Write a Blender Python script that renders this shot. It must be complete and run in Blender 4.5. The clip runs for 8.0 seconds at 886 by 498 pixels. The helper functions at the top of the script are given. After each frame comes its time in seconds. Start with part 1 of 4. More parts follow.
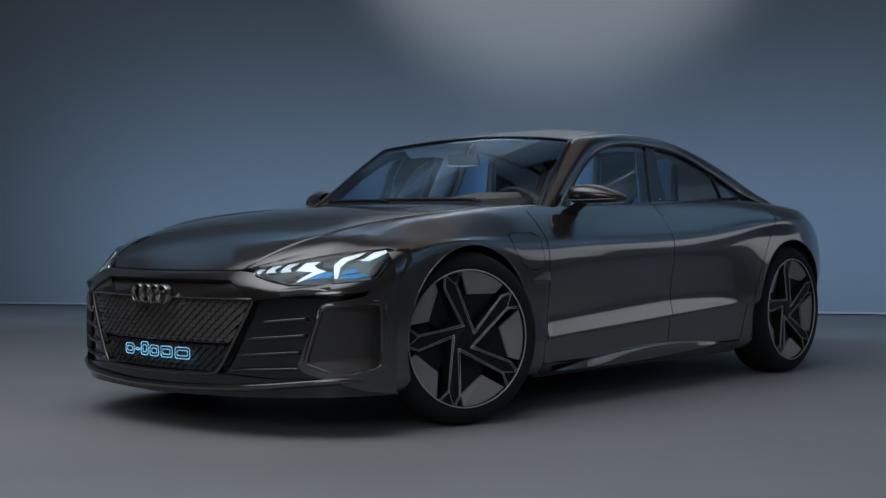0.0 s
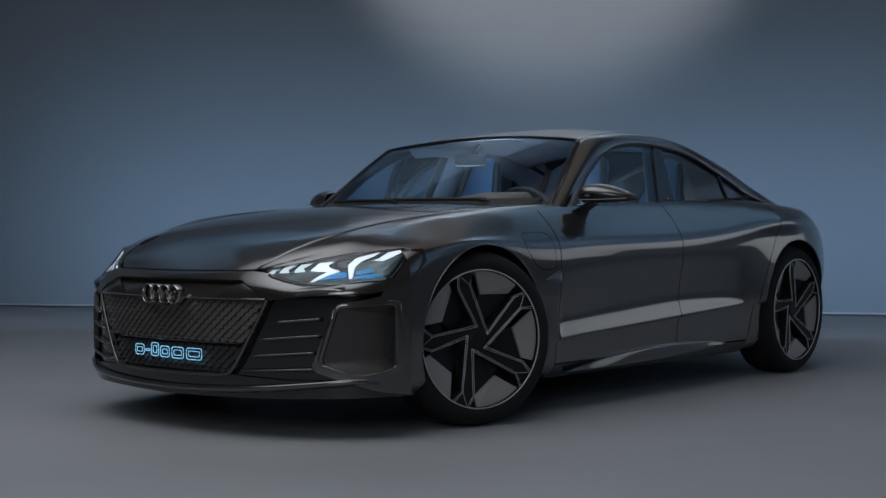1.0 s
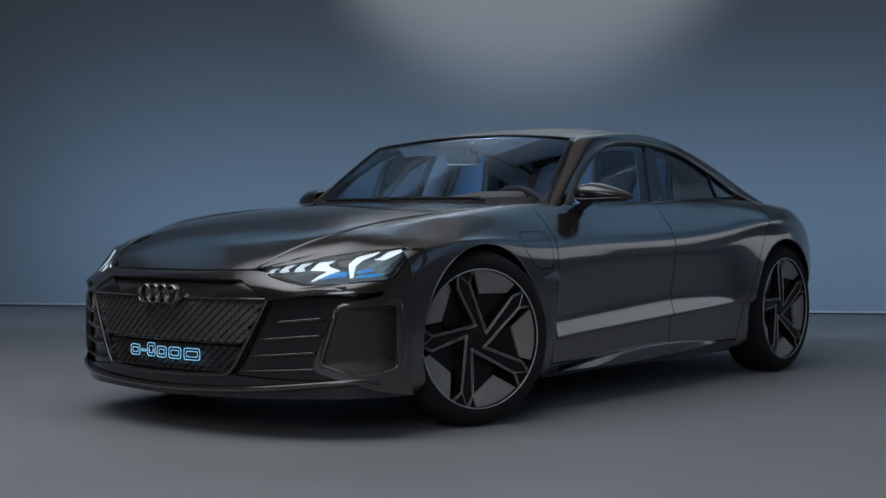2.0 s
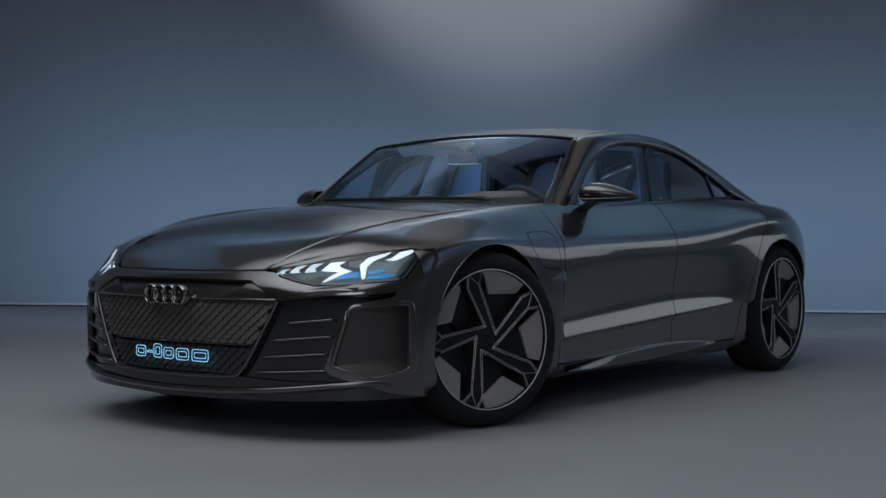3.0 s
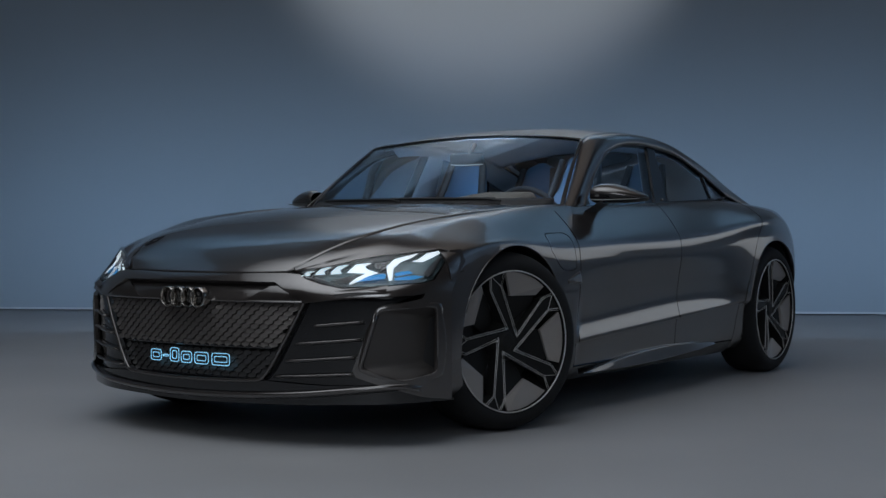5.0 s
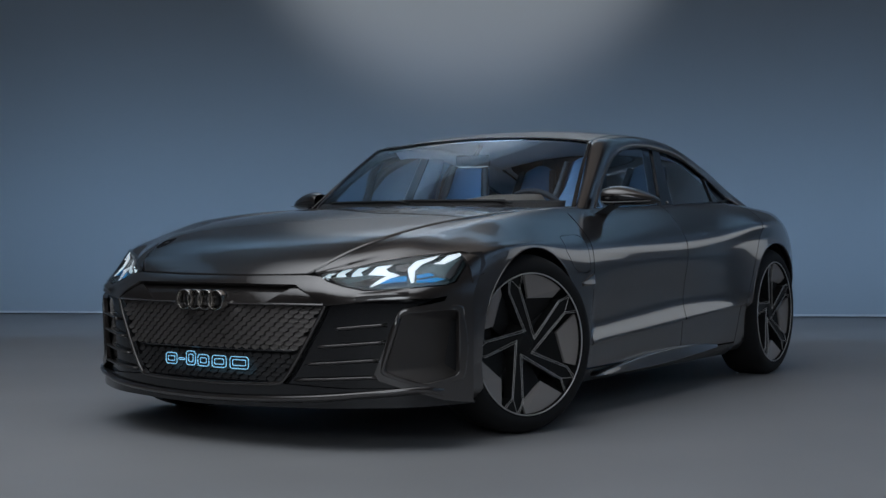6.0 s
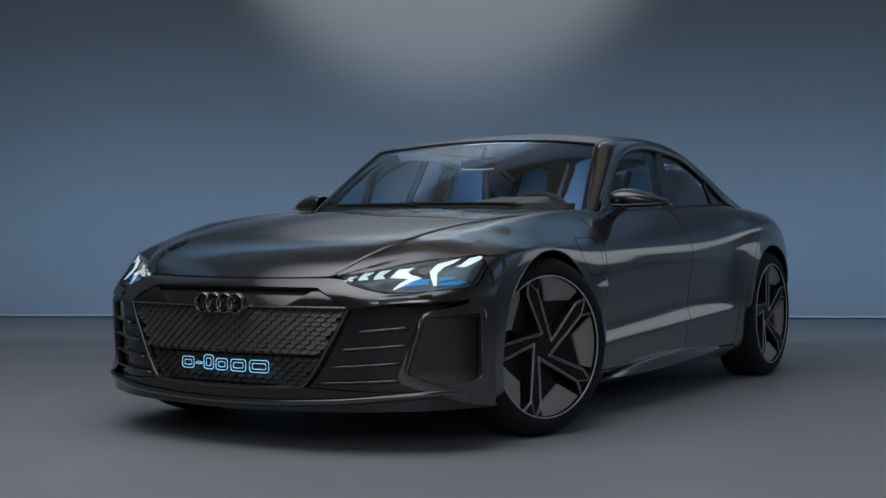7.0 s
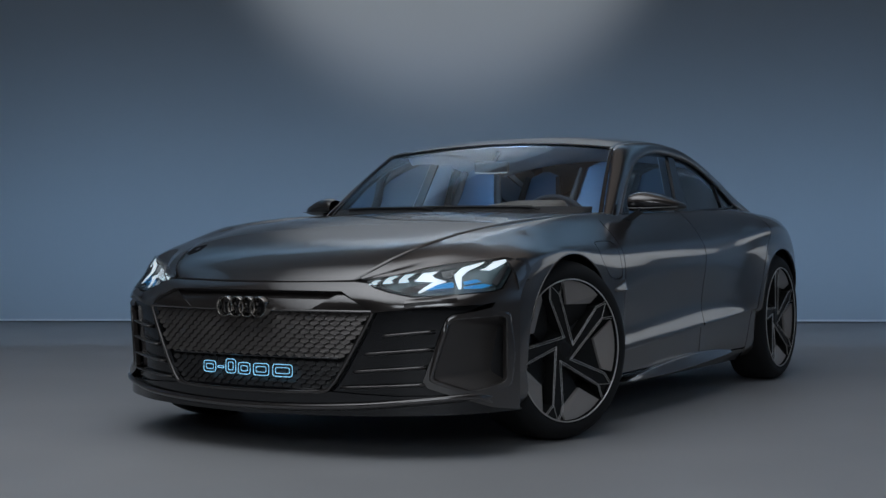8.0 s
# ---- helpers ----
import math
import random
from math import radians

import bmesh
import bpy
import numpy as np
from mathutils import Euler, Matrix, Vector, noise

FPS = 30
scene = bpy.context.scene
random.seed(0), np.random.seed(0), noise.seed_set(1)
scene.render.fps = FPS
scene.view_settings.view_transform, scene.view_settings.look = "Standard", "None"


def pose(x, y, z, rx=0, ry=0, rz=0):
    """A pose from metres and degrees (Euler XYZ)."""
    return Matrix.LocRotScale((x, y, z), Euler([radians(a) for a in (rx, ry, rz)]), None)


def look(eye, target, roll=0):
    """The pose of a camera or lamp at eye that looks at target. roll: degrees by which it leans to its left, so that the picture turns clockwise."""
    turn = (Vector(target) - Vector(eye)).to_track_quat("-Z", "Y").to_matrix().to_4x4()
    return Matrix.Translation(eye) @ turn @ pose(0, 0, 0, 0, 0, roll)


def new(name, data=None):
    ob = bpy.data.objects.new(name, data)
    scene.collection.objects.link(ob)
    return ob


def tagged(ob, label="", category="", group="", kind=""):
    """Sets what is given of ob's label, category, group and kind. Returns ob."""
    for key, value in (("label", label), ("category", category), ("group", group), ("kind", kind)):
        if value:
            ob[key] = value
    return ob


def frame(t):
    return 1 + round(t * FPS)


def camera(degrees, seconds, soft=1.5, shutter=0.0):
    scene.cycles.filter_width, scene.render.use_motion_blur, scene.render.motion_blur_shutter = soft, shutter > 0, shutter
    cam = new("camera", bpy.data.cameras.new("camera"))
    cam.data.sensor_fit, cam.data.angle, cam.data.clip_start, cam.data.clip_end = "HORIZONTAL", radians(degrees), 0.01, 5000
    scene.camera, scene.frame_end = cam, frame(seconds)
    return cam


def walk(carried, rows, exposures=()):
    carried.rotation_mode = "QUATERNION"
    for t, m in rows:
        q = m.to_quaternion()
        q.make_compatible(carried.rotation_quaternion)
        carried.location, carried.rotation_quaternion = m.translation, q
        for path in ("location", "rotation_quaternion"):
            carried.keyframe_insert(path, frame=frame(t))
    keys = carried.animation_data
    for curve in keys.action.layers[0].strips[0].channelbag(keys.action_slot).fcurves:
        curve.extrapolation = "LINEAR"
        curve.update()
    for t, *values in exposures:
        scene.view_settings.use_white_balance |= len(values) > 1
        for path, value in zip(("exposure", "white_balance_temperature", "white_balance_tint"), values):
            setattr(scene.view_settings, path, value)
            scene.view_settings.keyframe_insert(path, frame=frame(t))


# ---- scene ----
# The car's front axle lies at x = 0, its nose points to +x, its left side to +y.
cam = camera(36.18, 8.0)
# seconds, eye, yaw, pitch, roll
ROWS = [
    (0, 4.307, 4.603, 0.810, 131.25, -0.71, 0.02),
    (0.5, 4.332, 4.551, 0.804, 130.98, -0.65, 0.06),
    (1, 4.361, 4.482, 0.803, 130.52, -0.65, 0.04),
    (1.5, 4.395, 4.422, 0.804, 129.79, -0.68, 0.03),
    (3, 4.515, 4.197, 0.812, 127.62, -0.77, -0.04),
    (3.5, 4.554, 4.115, 0.808, 127.04, -0.74, -0.02),
    (4, 4.601, 4.031, 0.808, 126.34, -0.73, -0.09),
    (4.5, 4.639, 3.950, 0.807, 125.52, -0.71, -0.05),
    (6, 4.783, 3.653, 0.799, 123.06, -0.50, -0.01),
    (6.5, 4.842, 3.547, 0.803, 122.20, -0.49, -0.02),
    (7, 4.901, 3.437, 0.803, 121.24, -0.43, 0.02),
    (7.5, 4.942, 3.355, 0.799, 120.81, -0.30, 0.04),
    (8, 4.969, 3.296, 0.798, 120.52, -0.23, 0.05),
]
walk(cam, [(t, pose(x, y, z, 90 + pitch, roll, yaw)) for t, x, y, z, yaw, pitch, roll in ROWS])

# ---- light ----
scene.view_settings.exposure = 0.0
world = bpy.data.worlds.new("world")
world.use_nodes = True
world.node_tree.nodes["Background"].inputs[0].default_value = (0.30, 0.42, 0.60, 1)
world.node_tree.nodes["Background"].inputs[1].default_value = 0.02
scene.world = world


def lamp(name, kind, energy, colour, m, **more):
    data = bpy.data.lights.new(name, kind)
    data.energy, data.color = energy, colour
    if kind == "AREA":
        data.shape, data.size, data.size_y = "RECTANGLE", more["size"], more["size_y"]
        data.spread = radians(more.get("spread", 180))
    if kind == "SPOT":
        data.spot_size, data.spot_blend, data.shadow_soft_size = radians(more["cone"]), more["blend"], more.get("radius", 0.1)
    ob = new(name, data)
    ob.matrix_world = m
    return ob


# The back wall: a point on it, its direction, and its normal into the room.
WALL = Vector((-6.5, -4.3, 0))
WDIR = Vector((-0.482, 0.876, 0)).normalized()
WNOR = Vector((WDIR.y, -WDIR.x, 0))
LEFT, HALF, DEEP, HIGH = -5.52, 10.5, 20.0, 8.5
WANG = math.degrees(math.atan2(WDIR.y, WDIR.x))


def room(a, b, z):
    """A point of the room: a metres along the back wall, b metres out from it, at height z."""
    return WALL + WDIR * a + WNOR * b + Vector((0, 0, z))


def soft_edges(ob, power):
    """A softbox or fill lamp, brightest in its middle and fading towards its edges."""
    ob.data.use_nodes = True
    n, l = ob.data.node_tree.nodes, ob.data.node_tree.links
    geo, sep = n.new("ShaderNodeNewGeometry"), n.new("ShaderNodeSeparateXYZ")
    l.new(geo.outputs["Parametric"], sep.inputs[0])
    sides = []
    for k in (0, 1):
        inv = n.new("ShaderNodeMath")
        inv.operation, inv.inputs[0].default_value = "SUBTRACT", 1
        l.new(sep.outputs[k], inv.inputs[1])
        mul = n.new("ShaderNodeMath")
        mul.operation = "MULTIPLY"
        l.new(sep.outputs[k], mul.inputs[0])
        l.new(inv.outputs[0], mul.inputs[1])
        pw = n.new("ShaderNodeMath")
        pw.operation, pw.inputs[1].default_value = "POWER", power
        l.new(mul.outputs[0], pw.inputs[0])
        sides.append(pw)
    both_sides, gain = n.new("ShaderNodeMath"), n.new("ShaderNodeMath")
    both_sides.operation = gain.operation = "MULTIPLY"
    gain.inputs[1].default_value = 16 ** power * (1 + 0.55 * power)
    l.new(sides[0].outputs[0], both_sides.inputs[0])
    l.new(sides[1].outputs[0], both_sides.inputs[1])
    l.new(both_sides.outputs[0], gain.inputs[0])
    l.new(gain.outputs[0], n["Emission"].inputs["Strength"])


WHITE, COOL, BLUE = (1.0, 0.97, 0.95), (0.90, 0.95, 1.0), (0.43, 0.67, 0.99)
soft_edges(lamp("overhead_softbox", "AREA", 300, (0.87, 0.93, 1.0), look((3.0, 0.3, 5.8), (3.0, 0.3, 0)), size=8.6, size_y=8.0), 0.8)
# Dim unseen fill, added to brighten the pillars and upward-facing paint.
soft_edges(lamp("rear_overhead_fill", "AREA", 18, (1.0, 0.91, 0.86), look((-2.2, 1.5, 6.2), (-2.2, 1.5, 0)), size=7.0, size_y=6.0), 0.5)
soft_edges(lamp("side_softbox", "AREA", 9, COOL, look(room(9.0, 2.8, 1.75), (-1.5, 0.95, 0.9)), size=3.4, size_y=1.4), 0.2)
# Unseen fill, added to lift the blacks of the car's front.
soft_edges(lamp("front_fill", "AREA", 155, (0.84, 0.92, 1.0), look((8.8, 6.6, 4.2), (0.5, 0.3, 0.4)), size=5.0, size_y=4.0), 0.8)
lamp("wall_spot", "SPOT", 1340, WHITE, look(room(0.75, 4.5, 8.3), room(0.75, 0, 5.8)), cone=53, blend=0.35, radius=0.15)
lamp("wall_wash", "AREA", 50, BLUE, look(room(2.8, 4.0, 0.40), room(2.8, 0, 0.85)), size=15, size_y=0.10, spread=66)
lamp("upper_wall_wash", "AREA", 92, (0.39, 0.69, 1.0), look(room(2.5, 3.0, 4.2), room(2.5, 0, 7.6)), size=17.5, size_y=0.3, spread=78)
lamp("top_wall_wash", "AREA", 86, (0.42, 0.70, 1.0), look(room(0.3, 2.2, 5.9), room(0.3, 0, 8.4)), size=10.0, size_y=0.3, spread=70)
lamp("upper_wall_light", "AREA", 80, WHITE, look(room(0.75, 3.0, 4.2), room(0.75, 0, 8.2)), size=4.6, size_y=0.3, spread=78)
lamp("side_wall_wash", "AREA", 105, BLUE, look(room(HALF - 3.6, 5.5, 2.6), room(HALF, 5.5, 4.4)), size=11, size_y=0.3, spread=84)
lamp("corner_wall_wash", "AREA", 44, (0.45, 0.72, 1.0), look(room(7.9, 2.6, 3.7), room(7.9, 0, 7.0)), size=5.0, size_y=0.3, spread=70)
lamp("left_wall_wash", "AREA", 50, (0.45, 0.72, 1.0), look(room(LEFT + 3.0, 3.4, 4.2), room(LEFT, 3.4, 8.2)), size=6.0, size_y=0.3, spread=78)
lamp("cabin_light", "AREA", 2.6, (0.55, 0.76, 1.0), look((-1.225, 0.0, 1.215), (-1.9, 0.0, 0.92)), size=0.30, size_y=0.04)

# ---- materials ----


def nodes_of(name):
    m = bpy.data.materials.new(name)
    m.use_nodes = True
    return m, m.node_tree.nodes, m.node_tree.links, m.node_tree.nodes["Principled BSDF"]


def plain(name, colour, rough, metal=0.0, coat=0.0, grain=0.0, scale=300.0, vary=0.0, vscale=6.0, spec=0.5):
    """A surface with fine relief (grain) and a slow change of tone and gloss (vary)."""
    m, n, l, b = nodes_of(name)
    b.inputs["Base Color"].default_value = (*colour, 1)
    b.inputs["Roughness"].default_value = rough
    b.inputs["Metallic"].default_value = metal
    b.inputs["Coat Weight"].default_value = coat
    b.inputs["Coat Roughness"].default_value = 0.04
    b.inputs["Specular IOR Level"].default_value = spec
    co = n.new("ShaderNodeTexCoord")
    if vary:
        t = n.new("ShaderNodeTexNoise")
        t.inputs["Scale"].default_value, t.inputs["Detail"].default_value = vscale, 6
        l.new(co.outputs["Object"], t.inputs["Vector"])
        mix = n.new("ShaderNodeMix")
        mix.data_type = "RGBA"
        mix.inputs[6].default_value = (*[c * (1 - vary) for c in colour], 1)
        mix.inputs[7].default_value = (*[min(1, c * (1 + vary)) for c in colour], 1)
        l.new(t.outputs["Fac"], mix.inputs[0])
        l.new(mix.outputs[2], b.inputs["Base Color"])
        r = n.new("ShaderNodeMapRange")
        r.inputs[3].default_value, r.inputs[4].default_value = max(0.02, rough * (1 - vary)), min(1, rough * (1 + vary))
        l.new(t.outputs["Fac"], r.inputs[0])
        l.new(r.outputs[0], b.inputs["Roughness"])
    if grain:
        t = n.new("ShaderNodeTexNoise")
        t.inputs["Scale"].default_value, t.inputs["Detail"].default_value = scale, 3
        l.new(co.outputs["Object"], t.inputs["Vector"])
        bump = n.new("ShaderNodeBump")
        bump.inputs["Strength"].default_value, bump.inputs["Distance"].default_value = grain, 0.002
        l.new(t.outputs["Fac"], bump.inputs["Height"])
        l.new(bump.outputs[0], b.inputs["Normal"])
    return m


def glowing(name, colour, strength):
    m, n, l, b = nodes_of(name)
    b.inputs["Base Color"].default_value = (*colour, 1)
    b.inputs["Emission Color"].default_value = (*colour, 1)
    b.inputs["Emission Strength"].default_value = strength
    return m


def glass(name, tint, gloss=0.02, ior=1.5):
    """Thin glass: it lets light through with a tint and mirrors by the angle."""
    m, n, l, b = nodes_of(name)
    n.remove(b)
    out = n["Material Output"]
    clear, shine, mix, fres = n.new("ShaderNodeBsdfTransparent"), n.new("ShaderNodeBsdfGlossy"), n.new("ShaderNodeMixShader"), n.new("ShaderNodeFresnel")
    clear.inputs[0].default_value = (*tint, 1)
    shine.inputs["Roughness"].default_value = gloss
    fres.inputs["IOR"].default_value = ior
    l.new(fres.outputs[0], mix.inputs[0])
    l.new(clear.outputs[0], mix.inputs[1])
    l.new(shine.outputs[0], mix.inputs[2])
    l.new(mix.outputs[0], out.inputs[0])
    return m


PAINT = plain("car_paint", (0.058, 0.049, 0.046), 0.30, metal=0.65, coat=1.0, grain=0.01, scale=1500, vary=0.06, vscale=3)
PAINT.node_tree.nodes["Principled BSDF"].inputs["Coat IOR"].default_value = 2.0
PAINT.node_tree.nodes["Principled BSDF"].inputs["Coat Roughness"].default_value = 0.012
GLOSS = plain("gloss_black", (0.012, 0.012, 0.014), 0.10, coat=0.5, vary=0.1)
SATIN = plain("satin_duct", (0.085, 0.077, 0.074), 0.5, metal=0.4, coat=0.15, grain=0.05, scale=400, vary=0.1)
PORT = plain("port_black", (0.008, 0.008, 0.010), 0.9, spec=0.1)
MATT = plain("matt_black", (0.022, 0.022, 0.024), 0.6, grain=0.1, scale=500, vary=0.15)
RUBBER = plain("tyre_rubber", (0.014, 0.014, 0.015), 0.8, grain=0.15, scale=220, vary=0.2, spec=0.3)
RIM = plain("rim_black", (0.014, 0.014, 0.014), 0.5, vary=0.1, spec=0.25)
EDGE = plain("machined_edge", (0.62, 0.61, 0.60), 0.45, metal=0.5, vary=0.1, vscale=40)
INSERT = plain("grey_insert", (0.34, 0.315, 0.30), 0.5, metal=0.2, grain=0.05, scale=400, vary=0.1)
CHROME = plain("dark_chrome", (0.55, 0.52, 0.49), 0.18, metal=1.0, vary=0.1, vscale=30)
STEEL = plain("brake_steel", (0.12, 0.12, 0.12), 0.35, metal=1.0, grain=0.05, vary=0.1)
ROOF = plain("roof_gloss", (0.06, 0.06, 0.062), 0.2, metal=0.3, coat=1.0, vary=0.05, vscale=3)
ROOF.node_tree.nodes["Principled BSDF"].inputs["Coat IOR"].default_value = 1.7
LED = glowing("white_led", (0.78, 0.86, 0.92), 0.78)
LED_DIM = glowing("soft_white_led", (0.66, 0.80, 0.88), 0.64)
LED_BLUE = glowing("blue_led", (0.0, 0.19, 0.46), 0.62)
TRIM = plain("satin_trim", (0.15, 0.15, 0.155), 0.45, metal=0.9, vary=0.1, vscale=30)
# Teal tint stands in for the haze of the lit strips in the lamp.
LENS = plain("lamp_lens_haze", (0.12, 0.17, 0.185), 0.25, metal=0.6, coat=0.5, vary=0.2, vscale=60)
LED_TEXT = glowing("badge_light", (0.26, 0.62, 0.90), 0.85)
SCREEN = glass("windscreen_glass", (0.78, 0.90, 0.99), ior=1.8)
TINT = glass("side_glass", (0.80, 0.87, 0.92), ior=1.7)
COVER = glass("lamp_cover", (0.9, 0.93, 0.95))
LEATHER = plain("seat_leather", (0.085, 0.155, 0.25), 0.5, grain=0.2, scale=180, vary=0.1)
LINING = plain("cabin_cloth", (0.42, 0.48, 0.56), 0.9, grain=0.2, scale=300, vary=0.1)
DARKTRIM = plain("dark_trim", (0.09, 0.10, 0.12), 0.55, grain=0.2, scale=260, vary=0.15)
SUEDE = plain("tan_suede", (0.52, 0.385, 0.30), 0.8, grain=0.2, scale=320, vary=0.1)
FLOOR = plain("floor_paint", (0.33, 0.332, 0.34), 0.55, grain=0.12, scale=90, vary=0.17, vscale=1.1, spec=0.3)
WALLPAINT = plain("wall_paint", (0.28, 0.32, 0.36), 0.85, grain=0.012, scale=60, vary=0.04, vscale=0.5)
# Dark colour stands in for the unlit camera side that the nose mirrors.
FRONT = plain("unlit_wall_dark", (0.035, 0.033, 0.032), 0.95, grain=0.2, scale=30, vary=0.25, vscale=4)
CEIL = plain("ceiling_dark", (0.075, 0.067, 0.063), 0.9, vary=0.2)

# ---- mesh tools ----


def put(name, me, material, parent=None, label="", m=None):
    """Links a mesh as one object, a part of parent."""
    ob = new(name, me)
    if material:
        me.materials.append(material)
    if parent:
        ob.parent = parent
    if m:
        ob.matrix_basis = m
    if label:
        tagged(ob, label=label)
    return ob


def part(name, bm, material, parent=None, label="", m=None, smooth=None):
    me = bpy.data.meshes.new(name)
    bmesh.ops.recalc_face_normals(bm, faces=bm.faces[:])
    bm.to_mesh(me)
    bm.free()
    if smooth:
        for p in me.polygons:
            p.use_smooth = True
        me.set_sharp_from_angle(angle=radians(smooth))
    return put(name, me, material, parent, label, m)


def box(sx, sy, sz, bevel=0.0, seg=2, m=None):
    bm = bmesh.new()
    bmesh.ops.create_cube(bm, size=1, matrix=Matrix.Diagonal((sx, sy, sz, 1)))
    if bevel:
        bmesh.ops.bevel(bm, geom=bm.edges[:], offset=bevel, segments=seg, affect="EDGES", profile=0.6)
    if m:
        bm.transform(m)
    return bm


def lathe(profile, seg=64, start=0.0, turn=360.0):
    """Turns a profile of (radius, height) round the y axis."""
    bm = bmesh.new()
    whole = turn >= 360
    rows = []
    for k in range(seg if whole else seg + 1):
        a = radians(start + turn * k / seg)
        rows.append([bm.verts.new((r * math.cos(a), h, r * math.sin(a))) for r, h in profile])
    for k in range(seg):
        p, q = rows[k], rows[(k + 1) % len(rows)]
        for i in range(len(profile) - 1):
            bm.faces.new((p[i], p[i + 1], q[i + 1], q[i]))
    return bm


def tube(points, radius, seg=8, closed=False, flat=1.0, up=(0, 0, 1)):
    """A rod along points; flat squeezes it along up."""
    bm = bmesh.new()
    pts = [Vector(p) for p in points]
    n = len(pts)
    rings = []
    for i, p in enumerate(pts):
        a = pts[i - 1] if (closed or i) else p
        b = pts[(i + 1) % n] if (closed or i < n - 1) else p
        d = (b - a).normalized()
        side = d.cross(Vector(up))
        side = side.normalized() if side.length > 1e-4 else Vector((1, 0, 0))
        top = side.cross(d).normalized()
        r = radius(i / max(1, n - 1)) if callable(radius) else radius
        rings.append([bm.verts.new(p + (side * math.cos(k * math.tau / seg) + top * math.sin(k * math.tau / seg) * flat) * r) for k in range(seg)])
    for i in range(n if closed else n - 1):
        p, q = rings[i], rings[(i + 1) % n]
        for k in range(seg):
            bm.faces.new((p[k], p[(k + 1) % seg], q[(k + 1) % seg], q[k]))
    if not closed:
        bm.faces.new(rings[0])
        bm.faces.new(rings[-1][::-1])
    return bm


def prism(outline, vec):
    """A flat outline of 3D points, drawn out along vec."""
    bm = bmesh.new()
    a = [bm.verts.new(p) for p in outline]
    b = [bm.verts.new(Vector(p) + Vector(vec)) for p in outline]
    bm.faces.new(a)
    bm.faces.new(b[::-1])
    for i in range(len(a)):
        j = (i + 1) % len(a)
        bm.faces.new((a[i], b[i], b[j], a[j]))
    return bm


def sheet(grid, name, material, parent, label="", skin=0.004):
    """A smooth sheet through rows of points, with a thickness inwards."""
    grid = np.asarray(grid, float)
    r, c = grid.shape[:2]
    me = bpy.data.meshes.new(name)
    faces = [(i * c + j, i * c + j + 1, (i + 1) * c + j + 1, (i + 1) * c + j) for i in range(r - 1) for j in range(c - 1)]
    me.from_pydata(grid.reshape(-1, 3).tolist(), [], faces)
    bm = bmesh.new()
    bm.from_mesh(me)
    bmesh.ops.recalc_face_normals(bm, faces=bm.faces[:])
    mid = grid.reshape(-1, 3).mean(0)
    score = sum((f.calc_center_median() - Vector((mid[0] * 0.9 - 0.1, 0, 0.5))).dot(f.normal) for f in bm.faces)
    if score < 0:
        bmesh.ops.reverse_faces(bm, faces=bm.faces[:])
    for f in bm.faces:
        f.smooth = True
    bm.to_mesh(me)
    bm.free()
    ob = put(name, me, material, parent, label)
    if skin:
        s = ob.modifiers.new("skin", "SOLIDIFY")
        s.thickness, s.offset, s.use_even_offset = skin, -1, False
    return ob


def dense(loop, step=0.03):
    """A closed outline with points no further apart than step."""
    out = []
    for a, b in zip(loop, loop[1:] + loop[:1]):
        n = max(1, int(math.hypot(b[0] - a[0], b[1] - a[1]) / step + 0.5))
        out += [(a[0] + (b[0] - a[0]) * k / n, a[1] + (b[1] - a[1]) * k / n) for k in range(n)]
    return out


def rounded(loop, r, n=4):
    """A closed outline with its corners rounded."""
    out = []
    k = len(loop)
    for i in range(k):
        p, a, b = Vector(loop[i]), Vector(loop[i - 1]), Vector(loop[(i + 1) % k])
        ra = min(r, (a - p).length * 0.45)
        rb = min(r, (b - p).length * 0.45)
        s, e = p + (a - p).normalized() * ra, p + (b - p).normalized() * rb
        for j in range(n + 1):
            t = j / n
            out.append(tuple(s * (1 - t) ** 2 + p * 2 * t * (1 - t) + e * t * t))
    return out


